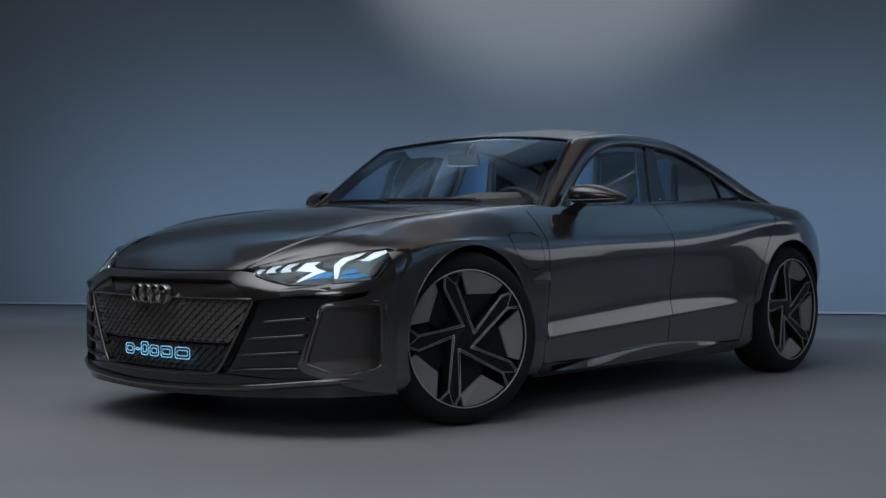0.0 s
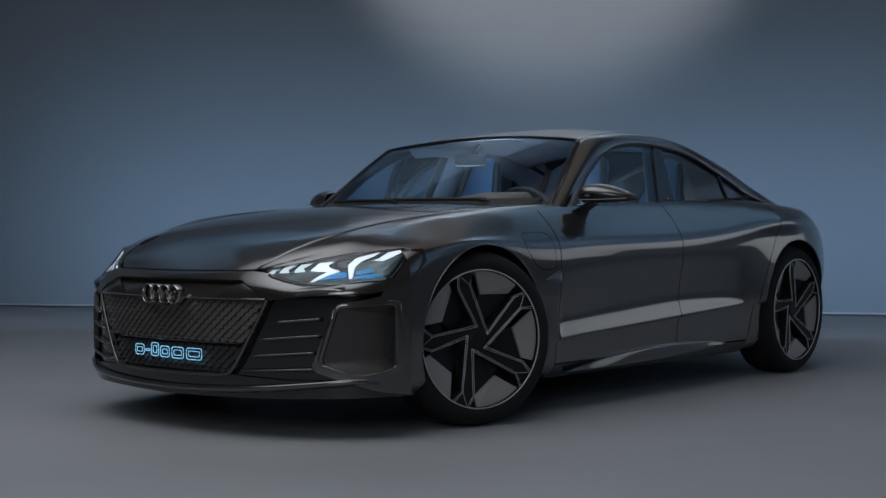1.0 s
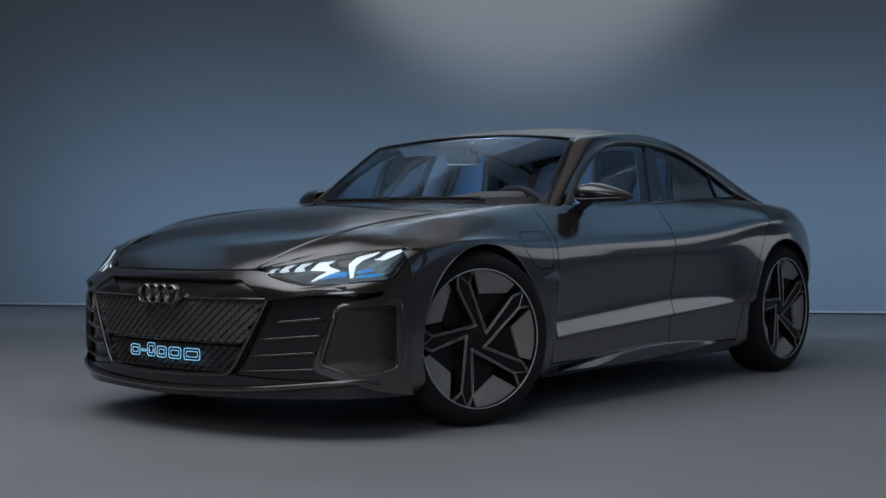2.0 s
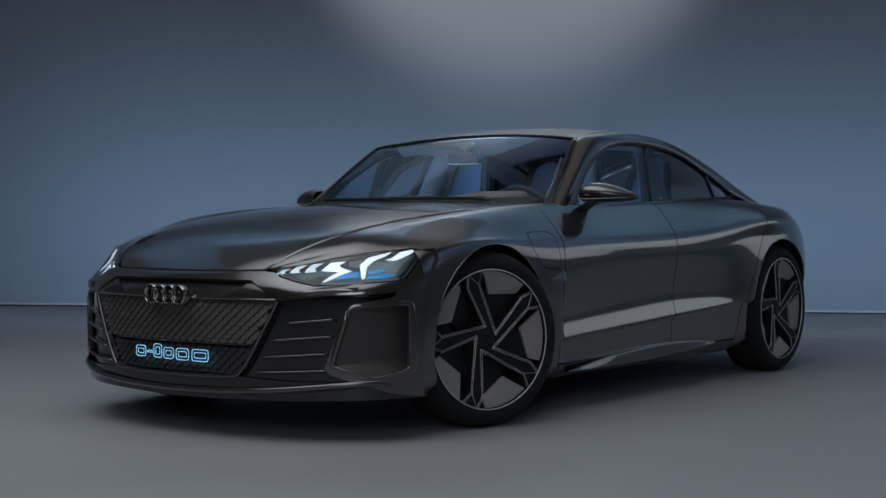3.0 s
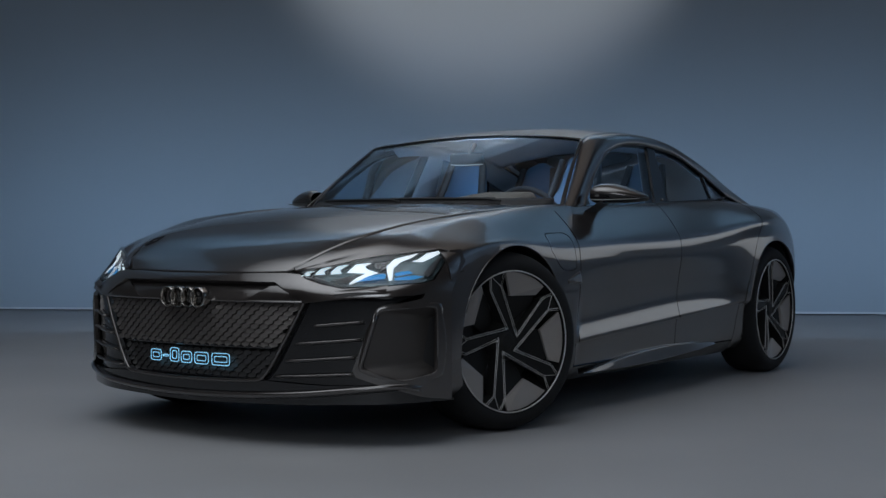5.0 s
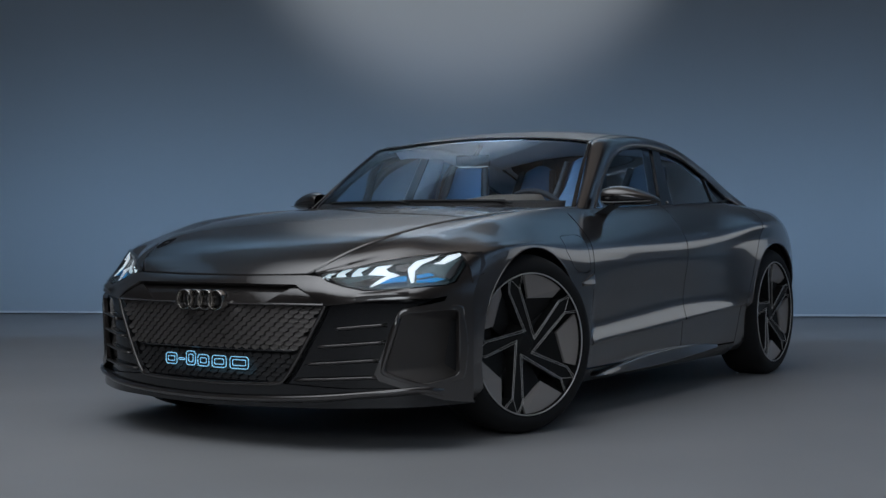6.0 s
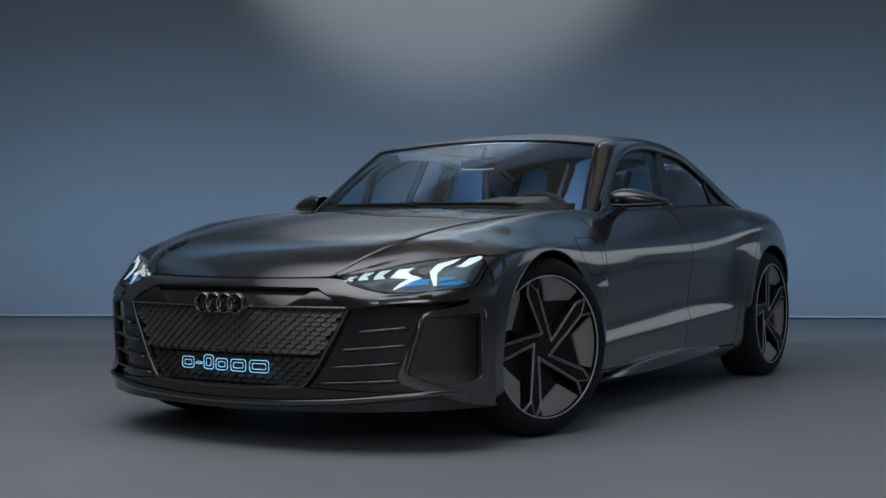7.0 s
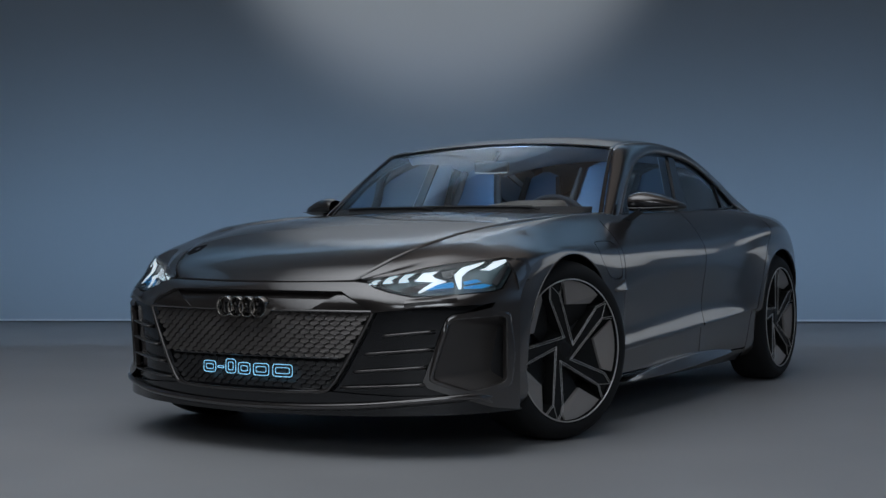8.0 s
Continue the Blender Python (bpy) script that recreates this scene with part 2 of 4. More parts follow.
def panel(name, outer, holes, mapped, us, vs, material, parent, label="", rim=0.014, side=1, centre=(None, 0.0, 0.5)):
    """A panel cut out of a curved surface: outlines in the surface's own (u, v), bent by mapped(u, v). side -1: its mirror image."""
    bm = bmesh.new()
    for loop in (outer, *holes):
        vv = [bm.verts.new((u, v, 0)) for u, v in loop]
        for i in range(len(vv)):
            bm.edges.new((vv[i - 1], vv[i]))
    bmesh.ops.triangle_fill(bm, edges=bm.edges[:], use_beauty=True, normal=(0, 0, 1))
    for axis, cuts in ((0, us), (1, vs)):
        for c in cuts:
            co, no = [0, 0, 0], [0, 0, 0]
            co[axis], no[axis] = c, 1
            bmesh.ops.bisect_plane(bm, geom=bm.verts[:] + bm.edges[:] + bm.faces[:], dist=1e-5, plane_co=co, plane_no=no)
    bm.verts.ensure_lookup_table()
    bm.verts.index_update()
    uv = np.array([v.co[:2] for v in bm.verts])
    e = 0.004
    pos = mapped(uv[:, 0], uv[:, 1])
    nor = np.cross(mapped(uv[:, 0] + e, uv[:, 1]) - mapped(uv[:, 0] - e, uv[:, 1]), mapped(uv[:, 0], uv[:, 1] + e) - mapped(uv[:, 0], uv[:, 1] - e))
    nor /= np.linalg.norm(nor, axis=1)[:, None] + 1e-12
    ref = pos - np.array([pos[:, 0].mean() - 0.3 if centre[0] is None else centre[0], centre[1], centre[2]])
    if (nor * ref).sum() < 0:
        nor = -nor
    faces, verts, normals = [], pos.tolist(), nor.tolist()
    for f in bm.faces:
        i = [v.index for v in f.verts]
        n = np.cross(pos[i[1]] - pos[i[0]], pos[i[2]] - pos[i[0]])
        faces.append(i if n @ nor[i[0]] > 0 else i[::-1])
    for ed in bm.edges:
        if rim and ed.is_boundary:
            a, b = (v.index for v in ed.verts)
            f = ed.link_faces[0]
            inside = pos[[v.index for v in f.verts]].mean(0)
            out = np.cross(pos[b] - pos[a], nor[a])
            out /= np.linalg.norm(out) + 1e-12
            if out @ (pos[a] - inside) < 0:
                out, a, b = -out, b, a
            k = len(verts)
            verts += [pos[a].tolist(), pos[b].tolist(), (pos[b] - nor[b] * rim).tolist(), (pos[a] - nor[a] * rim).tolist()]
            normals += [out.tolist()] * 4
            q = [k, k + 1, k + 2, k + 3]
            n = np.cross(np.array(verts[k + 1]) - verts[k], np.array(verts[k + 2]) - verts[k])
            faces.append(q if n @ out > 0 else q[::-1])
    bm.free()
    if side < 0:
        verts, normals, faces = [(x, -y, z) for x, y, z in verts], [(x, -y, z) for x, y, z in normals], [f[::-1] for f in faces]
    me = bpy.data.meshes.new(name)
    me.from_pydata(verts, [], faces)
    for p in me.polygons:
        p.use_smooth = True
    me.normals_split_custom_set_from_vertices(normals)
    return put(name, me, material, parent, label)


def cuts(a, b, step):
    n = max(1, round((b - a) / step))
    return [a + (b - a) * k / n for k in range(1, n)]


# ---- the room ----
def slab(name, corners, thick, material, label):
    """A wall, floor or ceiling of some thickness behind its face."""
    pts = [Vector(c) for c in corners]
    n = (pts[1] - pts[0]).cross(pts[2] - pts[0]).normalized()
    ob = part(name, prism(pts, -n * thick), material)
    tagged(ob, label=label, category=name.split("_")[0], kind="structure")
    return ob


slab("floor", [room(LEFT, -0.3, 0), room(LEFT, DEEP, 0), room(HALF, DEEP, 0), room(HALF, -0.3, 0)], 0.2, FLOOR, "smooth grey painted studio floor with a soft sheen")
slab("wall_back", [room(HALF, 0, 0.014), room(HALF, 0, HIGH), room(LEFT, 0, HIGH), room(LEFT, 0, 0.014)], 0.2, WALLPAINT, "plain blue-grey studio back wall under a round pool of light")
SIDE = 6.5  # from here towards the camera the unseen side wall is coloured dark
slab("wall_left", [room(LEFT, 0, 0), room(LEFT, 0, HIGH), room(LEFT, SIDE, HIGH), room(LEFT, SIDE, 0)], 0.2, WALLPAINT, "plain blue-grey studio side wall")
slab("wall_left_drape", [room(LEFT, SIDE, 0), room(LEFT, SIDE, HIGH), room(LEFT, DEEP, HIGH), room(LEFT, DEEP, 0)], 0.2, FRONT, "unseen side wall, coloured dark for the nose to mirror")
slab("wall_right", [room(HALF, DEEP, 0), room(HALF, DEEP, HIGH), room(HALF, 0, HIGH), room(HALF, 0, 0)], 0.2, WALLPAINT, "plain blue-grey studio side wall")
slab("wall_front", [room(LEFT, DEEP, 0), room(LEFT, DEEP, HIGH), room(HALF, DEEP, HIGH), room(HALF, DEEP, 0)], 0.2, FRONT, "unseen studio wall behind the camera, coloured dark for reflections")
part_b = prism([room(HALF, 0.004, 0.014), room(LEFT, 0.004, 0.014), room(LEFT, 0.004, 0.032), room(HALF, 0.004, 0.032)], WNOR * 0.014)
SKIRT = plain("skirting_white", (0.50, 0.52, 0.55), 0.5, vary=0.05)
slab("ceiling", [room(LEFT, 0, HIGH), room(HALF, 0, HIGH), room(HALF, DEEP, HIGH), room(LEFT, DEEP, HIGH)], 0.2, CEIL, "dark grey studio ceiling")
tagged(part("baseboard", part_b, SKIRT), "thin white skirting along the foot of the wall", "baseboard", kind="structure")

# ---- the car's surfaces ----
XS = np.linspace(-4.1, 0.9, 501)


def rail(points, soft=0.05, crisp=False):
    """A smooth line along the car through (x, y, z) points, sampled over XS: soft at the nose, softer along the doors."""
    p = np.array(sorted(points))
    out = []
    pad = 60
    mix = np.clip((0.30 - XS) / 0.5, 0, 1)
    if crisp:
        mix = mix * np.clip((np.abs(XS + 0.56) - 0.03) / 0.25, 0, 1)
    for a in (1, 2):
        v = np.interp(XS, p[:, 0], p[:, a])
        w = np.concatenate([v[0] + (v[0] - v[pad:0:-1]), v, v[-1] + (v[-1] - v[-2:-pad - 2:-1])])
        runs = []
        for width in (0.008 if crisp else soft, 0.13):
            k = np.exp(-0.5 * (np.arange(-55, 56) * 0.01 / width) ** 2)
            runs.append(np.convolve(w, k / k.sum(), "same")[pad:pad + len(v)])
        out.append(runs[0] * (1 - mix) + runs[1] * mix)
    return out


RAILS = [
    rail([(0.9, 0.8, 0.15), (0.42, 0.86, 0.15), (-2.4, 0.86, 0.15), (-3.3, 0.86, 0.17), (-3.5, 0.8, 0.184), (-4, 0.56, 0.22)]),
    rail([(0.9, 0.8, 0.22), (0.42, 0.93, 0.215), (0, 0.94, 0.215), (-0.56, 0.922, 0.215), (-1.2, 0.905, 0.215), (-2.3, 0.905, 0.22), (-2.6, 0.925, 0.22), (-3.3, 0.89, 0.25), (-3.5, 0.8, 0.264), (-4, 0.56, 0.3)]),
    rail([(0.9, 0.8, 0.32), (0.42, 0.94, 0.315), (0, 0.95, 0.315), (-0.55, 0.948, 0.318), (-0.575, 0.934, 0.321), (-1.16, 0.926, 0.348), (-1.65, 0.922, 0.373), (-2.15, 0.928, 0.404), (-2.43, 0.934, 0.422), (-2.6, 0.95, 0.38), (-3.15, 0.95, 0.36), (-3.35, 0.89, 0.36), (-3.5, 0.82, 0.371), (-4, 0.56, 0.4)], crisp=True),
    rail([(0.9, 0.8, 0.34), (0.42, 0.945, 0.33), (0, 0.955, 0.33), (-0.55, 0.955, 0.33), (-0.575, 0.957, 0.331), (-1.16, 0.945, 0.358), (-1.65, 0.941, 0.383), (-2.15, 0.946, 0.414), (-2.43, 0.948, 0.433), (-2.6, 0.970, 0.4), (-3.15, 0.958, 0.38), (-3.35, 0.89, 0.38), (-3.5, 0.82, 0.391), (-4, 0.56, 0.42)], crisp=True),
    rail([(0.9, 0.8, 0.43), (0.42, 0.95, 0.42), (0, 0.955, 0.43), (-0.55, 0.957, 0.42), (-0.575, 0.941, 0.422), (-1.2, 0.928, 0.452), (-1.65, 0.923, 0.475), (-2.15, 0.932, 0.472), (-2.36, 0.945, 0.452), (-2.48, 0.990, 0.45), (-2.9, 0.998, 0.45), (-3.15, 0.978, 0.45), (-3.35, 0.90, 0.45), (-3.5, 0.83, 0.464), (-4, 0.56, 0.5)], crisp=True),
    rail([(0.9, 0.8, 0.55), (0.42, 0.95, 0.55), (0, 0.957, 0.56), (-0.5, 0.965, 0.55), (-0.7, 0.949, 0.55), (-1.2, 0.935, 0.56), (-1.65, 0.931, 0.57), (-2.2, 0.938, 0.58), (-2.32, 0.944, 0.585), (-2.50, 0.986, 0.59), (-2.9, 0.990, 0.59), (-3.15, 0.985, 0.59), (-3.35, 0.93, 0.59), (-3.5, 0.85, 0.599), (-4, 0.56, 0.62)]),
    rail([(0.9, 0.8, 0.66), (0.42, 0.945, 0.66), (0.2, 0.955, 0.73), (0, 0.957, 0.757), (-0.2, 0.96, 0.74), (-0.5, 0.962, 0.70), (-1, 0.954, 0.70), (-1.65, 0.951, 0.71), (-2.2, 0.948, 0.73), (-2.32, 0.948, 0.75), (-2.50, 0.966, 0.775), (-2.9, 0.972, 0.785), (-3.15, 0.97, 0.785), (-3.35, 0.91, 0.78), (-3.5, 0.83, 0.77), (-4, 0.56, 0.74)]),
    rail([(0.9, 0.36, 0.64), (0.768, 0.445, 0.657), (0.74, 0.53, 0.662), (0.7, 0.61, 0.684), (0.65, 0.69, 0.707), (0.56, 0.775, 0.725), (0.47, 0.85, 0.737), (0.41, 0.895, 0.746), (0.3, 0.918, 0.766), (0.1, 0.928, 0.788), (-0.1, 0.927, 0.797), (-0.4, 0.926, 0.800), (-0.7, 0.928, 0.800), (-1.2, 0.927, 0.806), (-1.65, 0.925, 0.817), (-2.1, 0.926, 0.837), (-2.35, 0.926, 0.868), (-2.5, 0.943, 0.885), (-2.65, 0.958, 0.895), (-2.85, 0.962, 0.90), (-3, 0.952, 0.902), (-3.2, 0.905, 0.898), (-3.35, 0.85, 0.89), (-3.5, 0.76, 0.87), (-4, 0.5, 0.85)], 0.045),
    rail([(0.9, 0.30, 0.60), (0.768, 0.441, 0.659), (0.73, 0.515, 0.683), (0.70, 0.560, 0.700), (0.65, 0.625, 0.727), (0.6, 0.665, 0.748), (0.5, 0.720, 0.782), (0.4, 0.755, 0.806), (0.25, 0.780, 0.838), (0.1, 0.797, 0.866), (-0.1, 0.806, 0.892), (-0.3, 0.807, 0.912), (-0.6, 0.803, 0.928), (-0.9, 0.8, 0.934), (-1.4, 0.8, 0.951), (-1.76, 0.797, 0.966), (-2.1, 0.785, 0.982), (-2.41, 0.767, 0.996), (-2.65, 0.755, 1.000), (-2.8, 0.785, 0.982), (-3, 0.815, 0.966), (-3.2, 0.81, 0.955), (-3.35, 0.76, 0.945), (-3.5, 0.66, 0.92), (-4, 0.36, 0.87)], 0.03),
    rail([(0.9, 0.30, 0.60), (0.768, 0.440, 0.659), (0.73, 0.485, 0.690), (0.70, 0.512, 0.711), (0.645, 0.540, 0.739), (0.595, 0.567, 0.761), (0.54, 0.597, 0.783), (0.445, 0.632, 0.811), (0.30, 0.655, 0.840), (0.12, 0.675, 0.868), (-0.1, 0.693, 0.892), (-0.35, 0.715, 0.914), (-0.6, 0.735, 0.930), (-0.8, 0.75, 0.938), (-4, 0.46, 0.9)], 0.02),
]
RY, RZ = np.array([r[0] for r in RAILS]), np.array([r[1] for r in RAILS])
TOP, SEAM = 8, 9  # the belt line or fender crest, and the edge of the bonnet


def tuck(p):
    """Draws the nose's corners in, most of all at the lamps."""
    y, z = np.abs(p[:, 1]), p[:, 2]
    high = np.clip((z - 0.57) / 0.08, 0, 1)
    d = np.exp(-((y - 0.72) / 0.14) ** 2) * (0.018 + 0.030 * high * high * (3 - 2 * high)) * np.clip((p[:, 0] - 0.05) / 0.3, 0, 1)
    return np.stack([p[:, 0] - d, p[:, 1] - 0.8 * d * np.sign(p[:, 1]), z], 1)


def body(x, v):
    """The car's left flank: x along the car, v from the underside (0) over the rails to the bonnet's edge (9)."""
    x, v = np.atleast_1d(np.asarray(x, float)), np.atleast_1d(np.asarray(v, float))
    n = len(RAILS)
    i = np.clip(np.floor(v).astype(int), 0, n - 2)
    t = v - i
    f = np.clip((x - XS[0]) / (XS[1] - XS[0]), 0, len(XS) - 1.001)
    k = f.astype(int)
    w = f - k
    out = [x]
    for R in (RY, RZ):
        p = []
        for d in (-1, 0, 1, 2):
            j = np.clip(i + d, 0, n - 1)
            p.append(R[j, k] * (1 - w) + R[j, k + 1] * w)
        m1 = (p[2] - p[0]) / 2
        m2 = (p[3] - p[1]) / 2
        t2, t3 = t * t, t * t * t
        out.append((2 * t3 - 3 * t2 + 1) * p[1] + (t3 - 2 * t2 + t) * m1 + (-2 * t3 + 3 * t2) * p[2] + (t3 - t2) * m2)
    return tuck(np.stack(out, 1))


VV = np.linspace(0, TOP, 401)


def v_at(x, z):
    """The v at which the flank has the height z."""
    zz = np.maximum.accumulate(body(np.full(401, x), VV)[:, 2])
    return float(np.interp(z, zz, VV))


def flank(points, step=0.025):
    """An outline in (x, z), or (x, ('v', v)) where a rail is meant, as one in (x, v)."""
    pts = [(x, z[1]) if isinstance(z, tuple) else (x, v_at(x, z)) for x, z in points]
    return pts


def arch(cx, r, a0, a1, n=36, cz=0.365):
    return [(cx + r * math.cos(radians(a0 + (a1 - a0) * k / n)), cz + r * math.sin(radians(a0 + (a1 - a0) * k / n))) for k in range(n + 1)]


def line(a, b, n=12):
    return [(a[0] + (b[0] - a[0]) * k / n, a[1] + (b[1] - a[1]) * k / n) for k in range(n + 1)]


def nose_x(y, z):
    """How far forward the nose reaches at a place of its front view."""
    d = np.maximum(0, z - 0.56)
    lean = np.where(d < 0.1, 5.8 * d * d, 0.058 + 0.9 * (d - 0.1))
    y = np.abs(y)
    return 0.872 - 0.21 * y * y - 0.38 * y ** 8 - lean


def nose(off=0.0):
    def f(y, z):
        y, z = np.atleast_1d(np.asarray(y, float)), np.atleast_1d(np.asarray(z, float))
        p = tuck(np.stack([nose_x(y, z), y, z], 1))
        p[:, 0] += off
        return p
    return f


def at_nose(y, z, off=0.0):
    return Vector(tuck(np.array([[float(nose_x(y, z)), y, z]]))[0]) + Vector((off, 0, 0))


def glass_y(x, z):
    """How far out the side windows stand: they lean in towards the roof and close up towards the tail."""
    return 0.79 - 0.3 * (z - 0.95) - 0.05 * np.maximum(0, (-x - 2.0) / 0.76) ** 2


def cabin(off=0.0):
    def f(x, z):
        x, z = np.atleast_1d(np.asarray(x, float)), np.atleast_1d(np.asarray(z, float))
        return np.stack([x, glass_y(x, z) + off, z], 1)
    return f


def spline(points, n):
    """A smooth run of n points through the given ones (Catmull-Rom)."""
    p = np.array(points, float)
    q = np.vstack([2 * p[0] - p[1], p, 2 * p[-1] - p[-2]])
    out = []
    for s in np.linspace(0, len(p) - 1, n):
        i = min(int(s), len(p) - 2)
        t = s - i
        a, b, c, d = q[i:i + 4]
        out.append(0.5 * (2 * b + (c - a) * t + (2 * a - 5 * b + 4 * c - d) * t * t + (3 * b - a - 3 * c + d) * t ** 3))
    return np.array(out)


car = tagged(new("sports_car"), "dark grey metallic four-door sports car with lit white headlights", "car")

GU, GV = 0.04, 0.2
XC = cuts(-4.1, 0.9, GU)
VC = cuts(0, 9, GV)

# Wings, doors and rear quarters, one side and its mirror image.
FLAP = [(-0.313, 0.74), (-0.313, 0.800), (-0.337, 0.808), (-0.483, 0.811), (-0.524, 0.793), (-0.537, 0.655), (-0.512, 0.643), (-0.421, 0.644), (-0.381, 0.665)]
DOORX, MIDX = -0.568, -1.641
for s in (1, -1):
    front_edge = [(DOORX, z) for z in np.linspace(0.9, 0.215, 24)]
    wheel = arch(-0.045, 0.393, 202, -22, 48)
    fender = flank(line((DOORX, 0.17), (-0.43, 0.17), 6) + [p for p in wheel if p[1] > 0.17] + [(0.33, 0.17), (0.417, 0.17)])
    fender += flank(line((0.417, 0.2), (0.417, 0.72), 14)) + [(0.417, 7.0)]
    fender += line((0.44, 7.0), (0.76, 7.05), 14) + line((0.76, 9), (-0.74, 9), 50) + [(-0.74, 8.05), (DOORX - 0.02, 8.0)] + flank(front_edge)
    flap = flank(dense(rounded(FLAP, 0.02, 3), 0.03))
    holes = [flap] if s > 0 else []
    panel("front_wing", fender, holes, body, XC, VC, PAINT, car, side=s)
    if s > 0:
        mid = np.mean(flap, 0)
        small = [tuple(mid + (np.array(p) - mid) * 0.965) for p in flap]
        panel("charging_flap", small, [], body, XC, VC, PAINT, car, "flush charging flap in dark grey paint", side=s)
    door = flank(line((DOORX - 0.006, 0.222), (MIDX + 0.003, 0.222), 30) + line((MIDX + 0.003, 0.23), (MIDX + 0.003, 0.93), 24))
    door += line((MIDX + 0.003, 8), (DOORX - 0.006, 8), 30) + flank(line((DOORX - 0.006, 0.89), (DOORX - 0.006, 0.23), 24))
    front_door = panel("front_door", door, [], body, XC, VC, PAINT, car, side=s)
    back = [(-2.375, 0.222), (-2.40, 0.35), (-2.45, 0.5), (-2.53, 0.65), (-2.62, 0.78), (-2.69, 0.9), (-2.70, 0.96)]
    door = flank(line((MIDX - 0.003, 0.222), (-2.37, 0.222), 24) + [p for a, b in zip(back, back[1:]) for p in line(a, b, 4)[:-1]])
    door += line((-2.70, 8), (MIDX - 0.003, 8), 30) + flank(line((MIDX - 0.003, 0.93), (MIDX - 0.003, 0.23), 24))
    rear_door = panel("rear_door", door, [], body, XC, VC, PAINT, car, side=s)
    wheel = arch(-2.885, 0.402, -22, 202, 48)
    quarter = flank([p for a, b in zip(back[::-1], back[::-1][1:]) for p in line((a[0] - 0.006, a[1]), (b[0] - 0.006, b[1]), 4)[:-1]] + [(-2.381, 0.222), (-2.381, 0.17), (-2.5, 0.17)])
    quarter += flank([p for p in wheel if p[1] > 0.17] + line((-3.3, 0.2), (-3.78, 0.24), 16) + line((-3.78, 0.3), (-3.78, 0.85), 12)) + line((-3.78, 8), (-2.706, 8), 30)
    panel("rear_wing", quarter, [], body, XC, VC, PAINT, car, side=s)
    sill = line((DOORX, 0.02), (-2.381, 0.02), 40) + flank(line((-2.381, 0.214), (DOORX, 0.214), 40))
    panel("sill", sill, [], body, XC, VC, GLOSS, car, "gloss black side sill", side=s)
    # the blade along the sill
    rows = []
    for k in range(49):
        t = k / 48
        x = -0.68 - 1.46 * t
        top = 0.179 + 0.040 * t + 0.048 * math.sin(math.pi * t) ** 0.8
        low = 0.177 + 0.038 * t - 0.014 * math.sin(math.pi * t) ** 0.8
        w = math.sin(math.pi * min(1, max(0, t))) ** 0.6
        rows.append([(x, s * 0.88, top), (x, s * (0.915 + 0.016 * w), top), (x, s * (0.918 + 0.016 * w), top - 0.003 * w), (x, s * (0.918 + 0.0168 * w), top - 0.007 * w), (x, s * (0.919 + 0.0195 * w), 0.5 * (top + low)), (x, s * (0.920 + 0.0225 * w), low + 0.008 * w), (x, s * (0.920 + 0.0230 * w), low + 0.004 * w), (x, s * (0.918 + 0.021 * w), low), (x, s * 0.88, low - 0.004)])
    sheet(rows, "sill_blade", PAINT, car)

for s in (1, -1):
    rows = []
    for k in range(11):
        t = k / 10
        x = -0.455 - 0.108 * t
        up = 0.604 + 0.040 * t
        base = float(body(x, v_at(x, up))[0][1])
        low = float(body(x, v_at(x, 0.592))[0][1])
        rows.append([(x, s * (base + 0.001), up), (x, s * (base + 0.002 + 0.005 * t), up - 0.3 * (up - 0.590)), (x, s * (low + 0.002 + 0.012 * t), 0.596), (x, s * (low + 0.002 + 0.013 * t), 0.592), (x, s * (low + 0.001 + 0.006 * t), 0.587), (x, s * (low - 0.004), 0.586)])
    sheet(rows, "wing_vent", PAINT, car, "small flared vent at the wing's rear edge")

# A rolled lip along each wheel arch.
for s in (1, -1):
    for cx, r, a0, a1 in ((-0.045, 0.3925, 20, 190), (-2.885, 0.4015, -8, 175)):
        pts = []
        for x, z in arch(cx, r, a0, a1, 40):
            p = body(x, v_at(x, z))[0]
            pts.append((p[0], s * (p[1] - 0.0005), p[2]))
        part("arch_lip", tube(pts, 0.0035, 6), PAINT, car, smooth=60)

# Bonnet
seam = spline([(0.764, 0.434, 0.659), (0.728, 0.479, 0.690), (0.697, 0.506, 0.711), (0.643, 0.534, 0.739), (0.593, 0.561, 0.761), (0.538, 0.591, 0.783), (0.445, 0.626, 0.811), (0.30, 0.649, 0.840), (0.12, 0.669, 0.868), (-0.1, 0.687, 0.892), (-0.35, 0.709, 0.914), (-0.6, 0.729, 0.930), (-0.74, 0.740, 0.936)], 70)
crown = spline([(0.822, 0, 0.653), (0.785, 0, 0.683), (0.75, 0, 0.708), (0.70, 0, 0.738), (0.65, 0, 0.764), (0.59, 0, 0.789), (0.49, 0, 0.821), (0.35, 0, 0.856), (0.17, 0, 0.889), (-0.05, 0, 0.918), (-0.27, 0, 0.938), (-0.44, 0, 0.950), (-0.50, 0, 0.953)], 70)
rows = []
for a, c in zip(seam, crown):
    row = []
    for y in np.linspace(-1, 1, 41):
        w = abs(y) ** 2.2
        row.append((c[0] + (a[0] - c[0]) * w, a[1] * y, c[2] + (a[2] - c[2]) * w))
    rows.append(row)
rows = [tuck(np.array(row)).tolist() for row in rows]
bonnet_rows = rows
bonnet = sheet(rows, "bonnet", PAINT, car, skin=0.012)

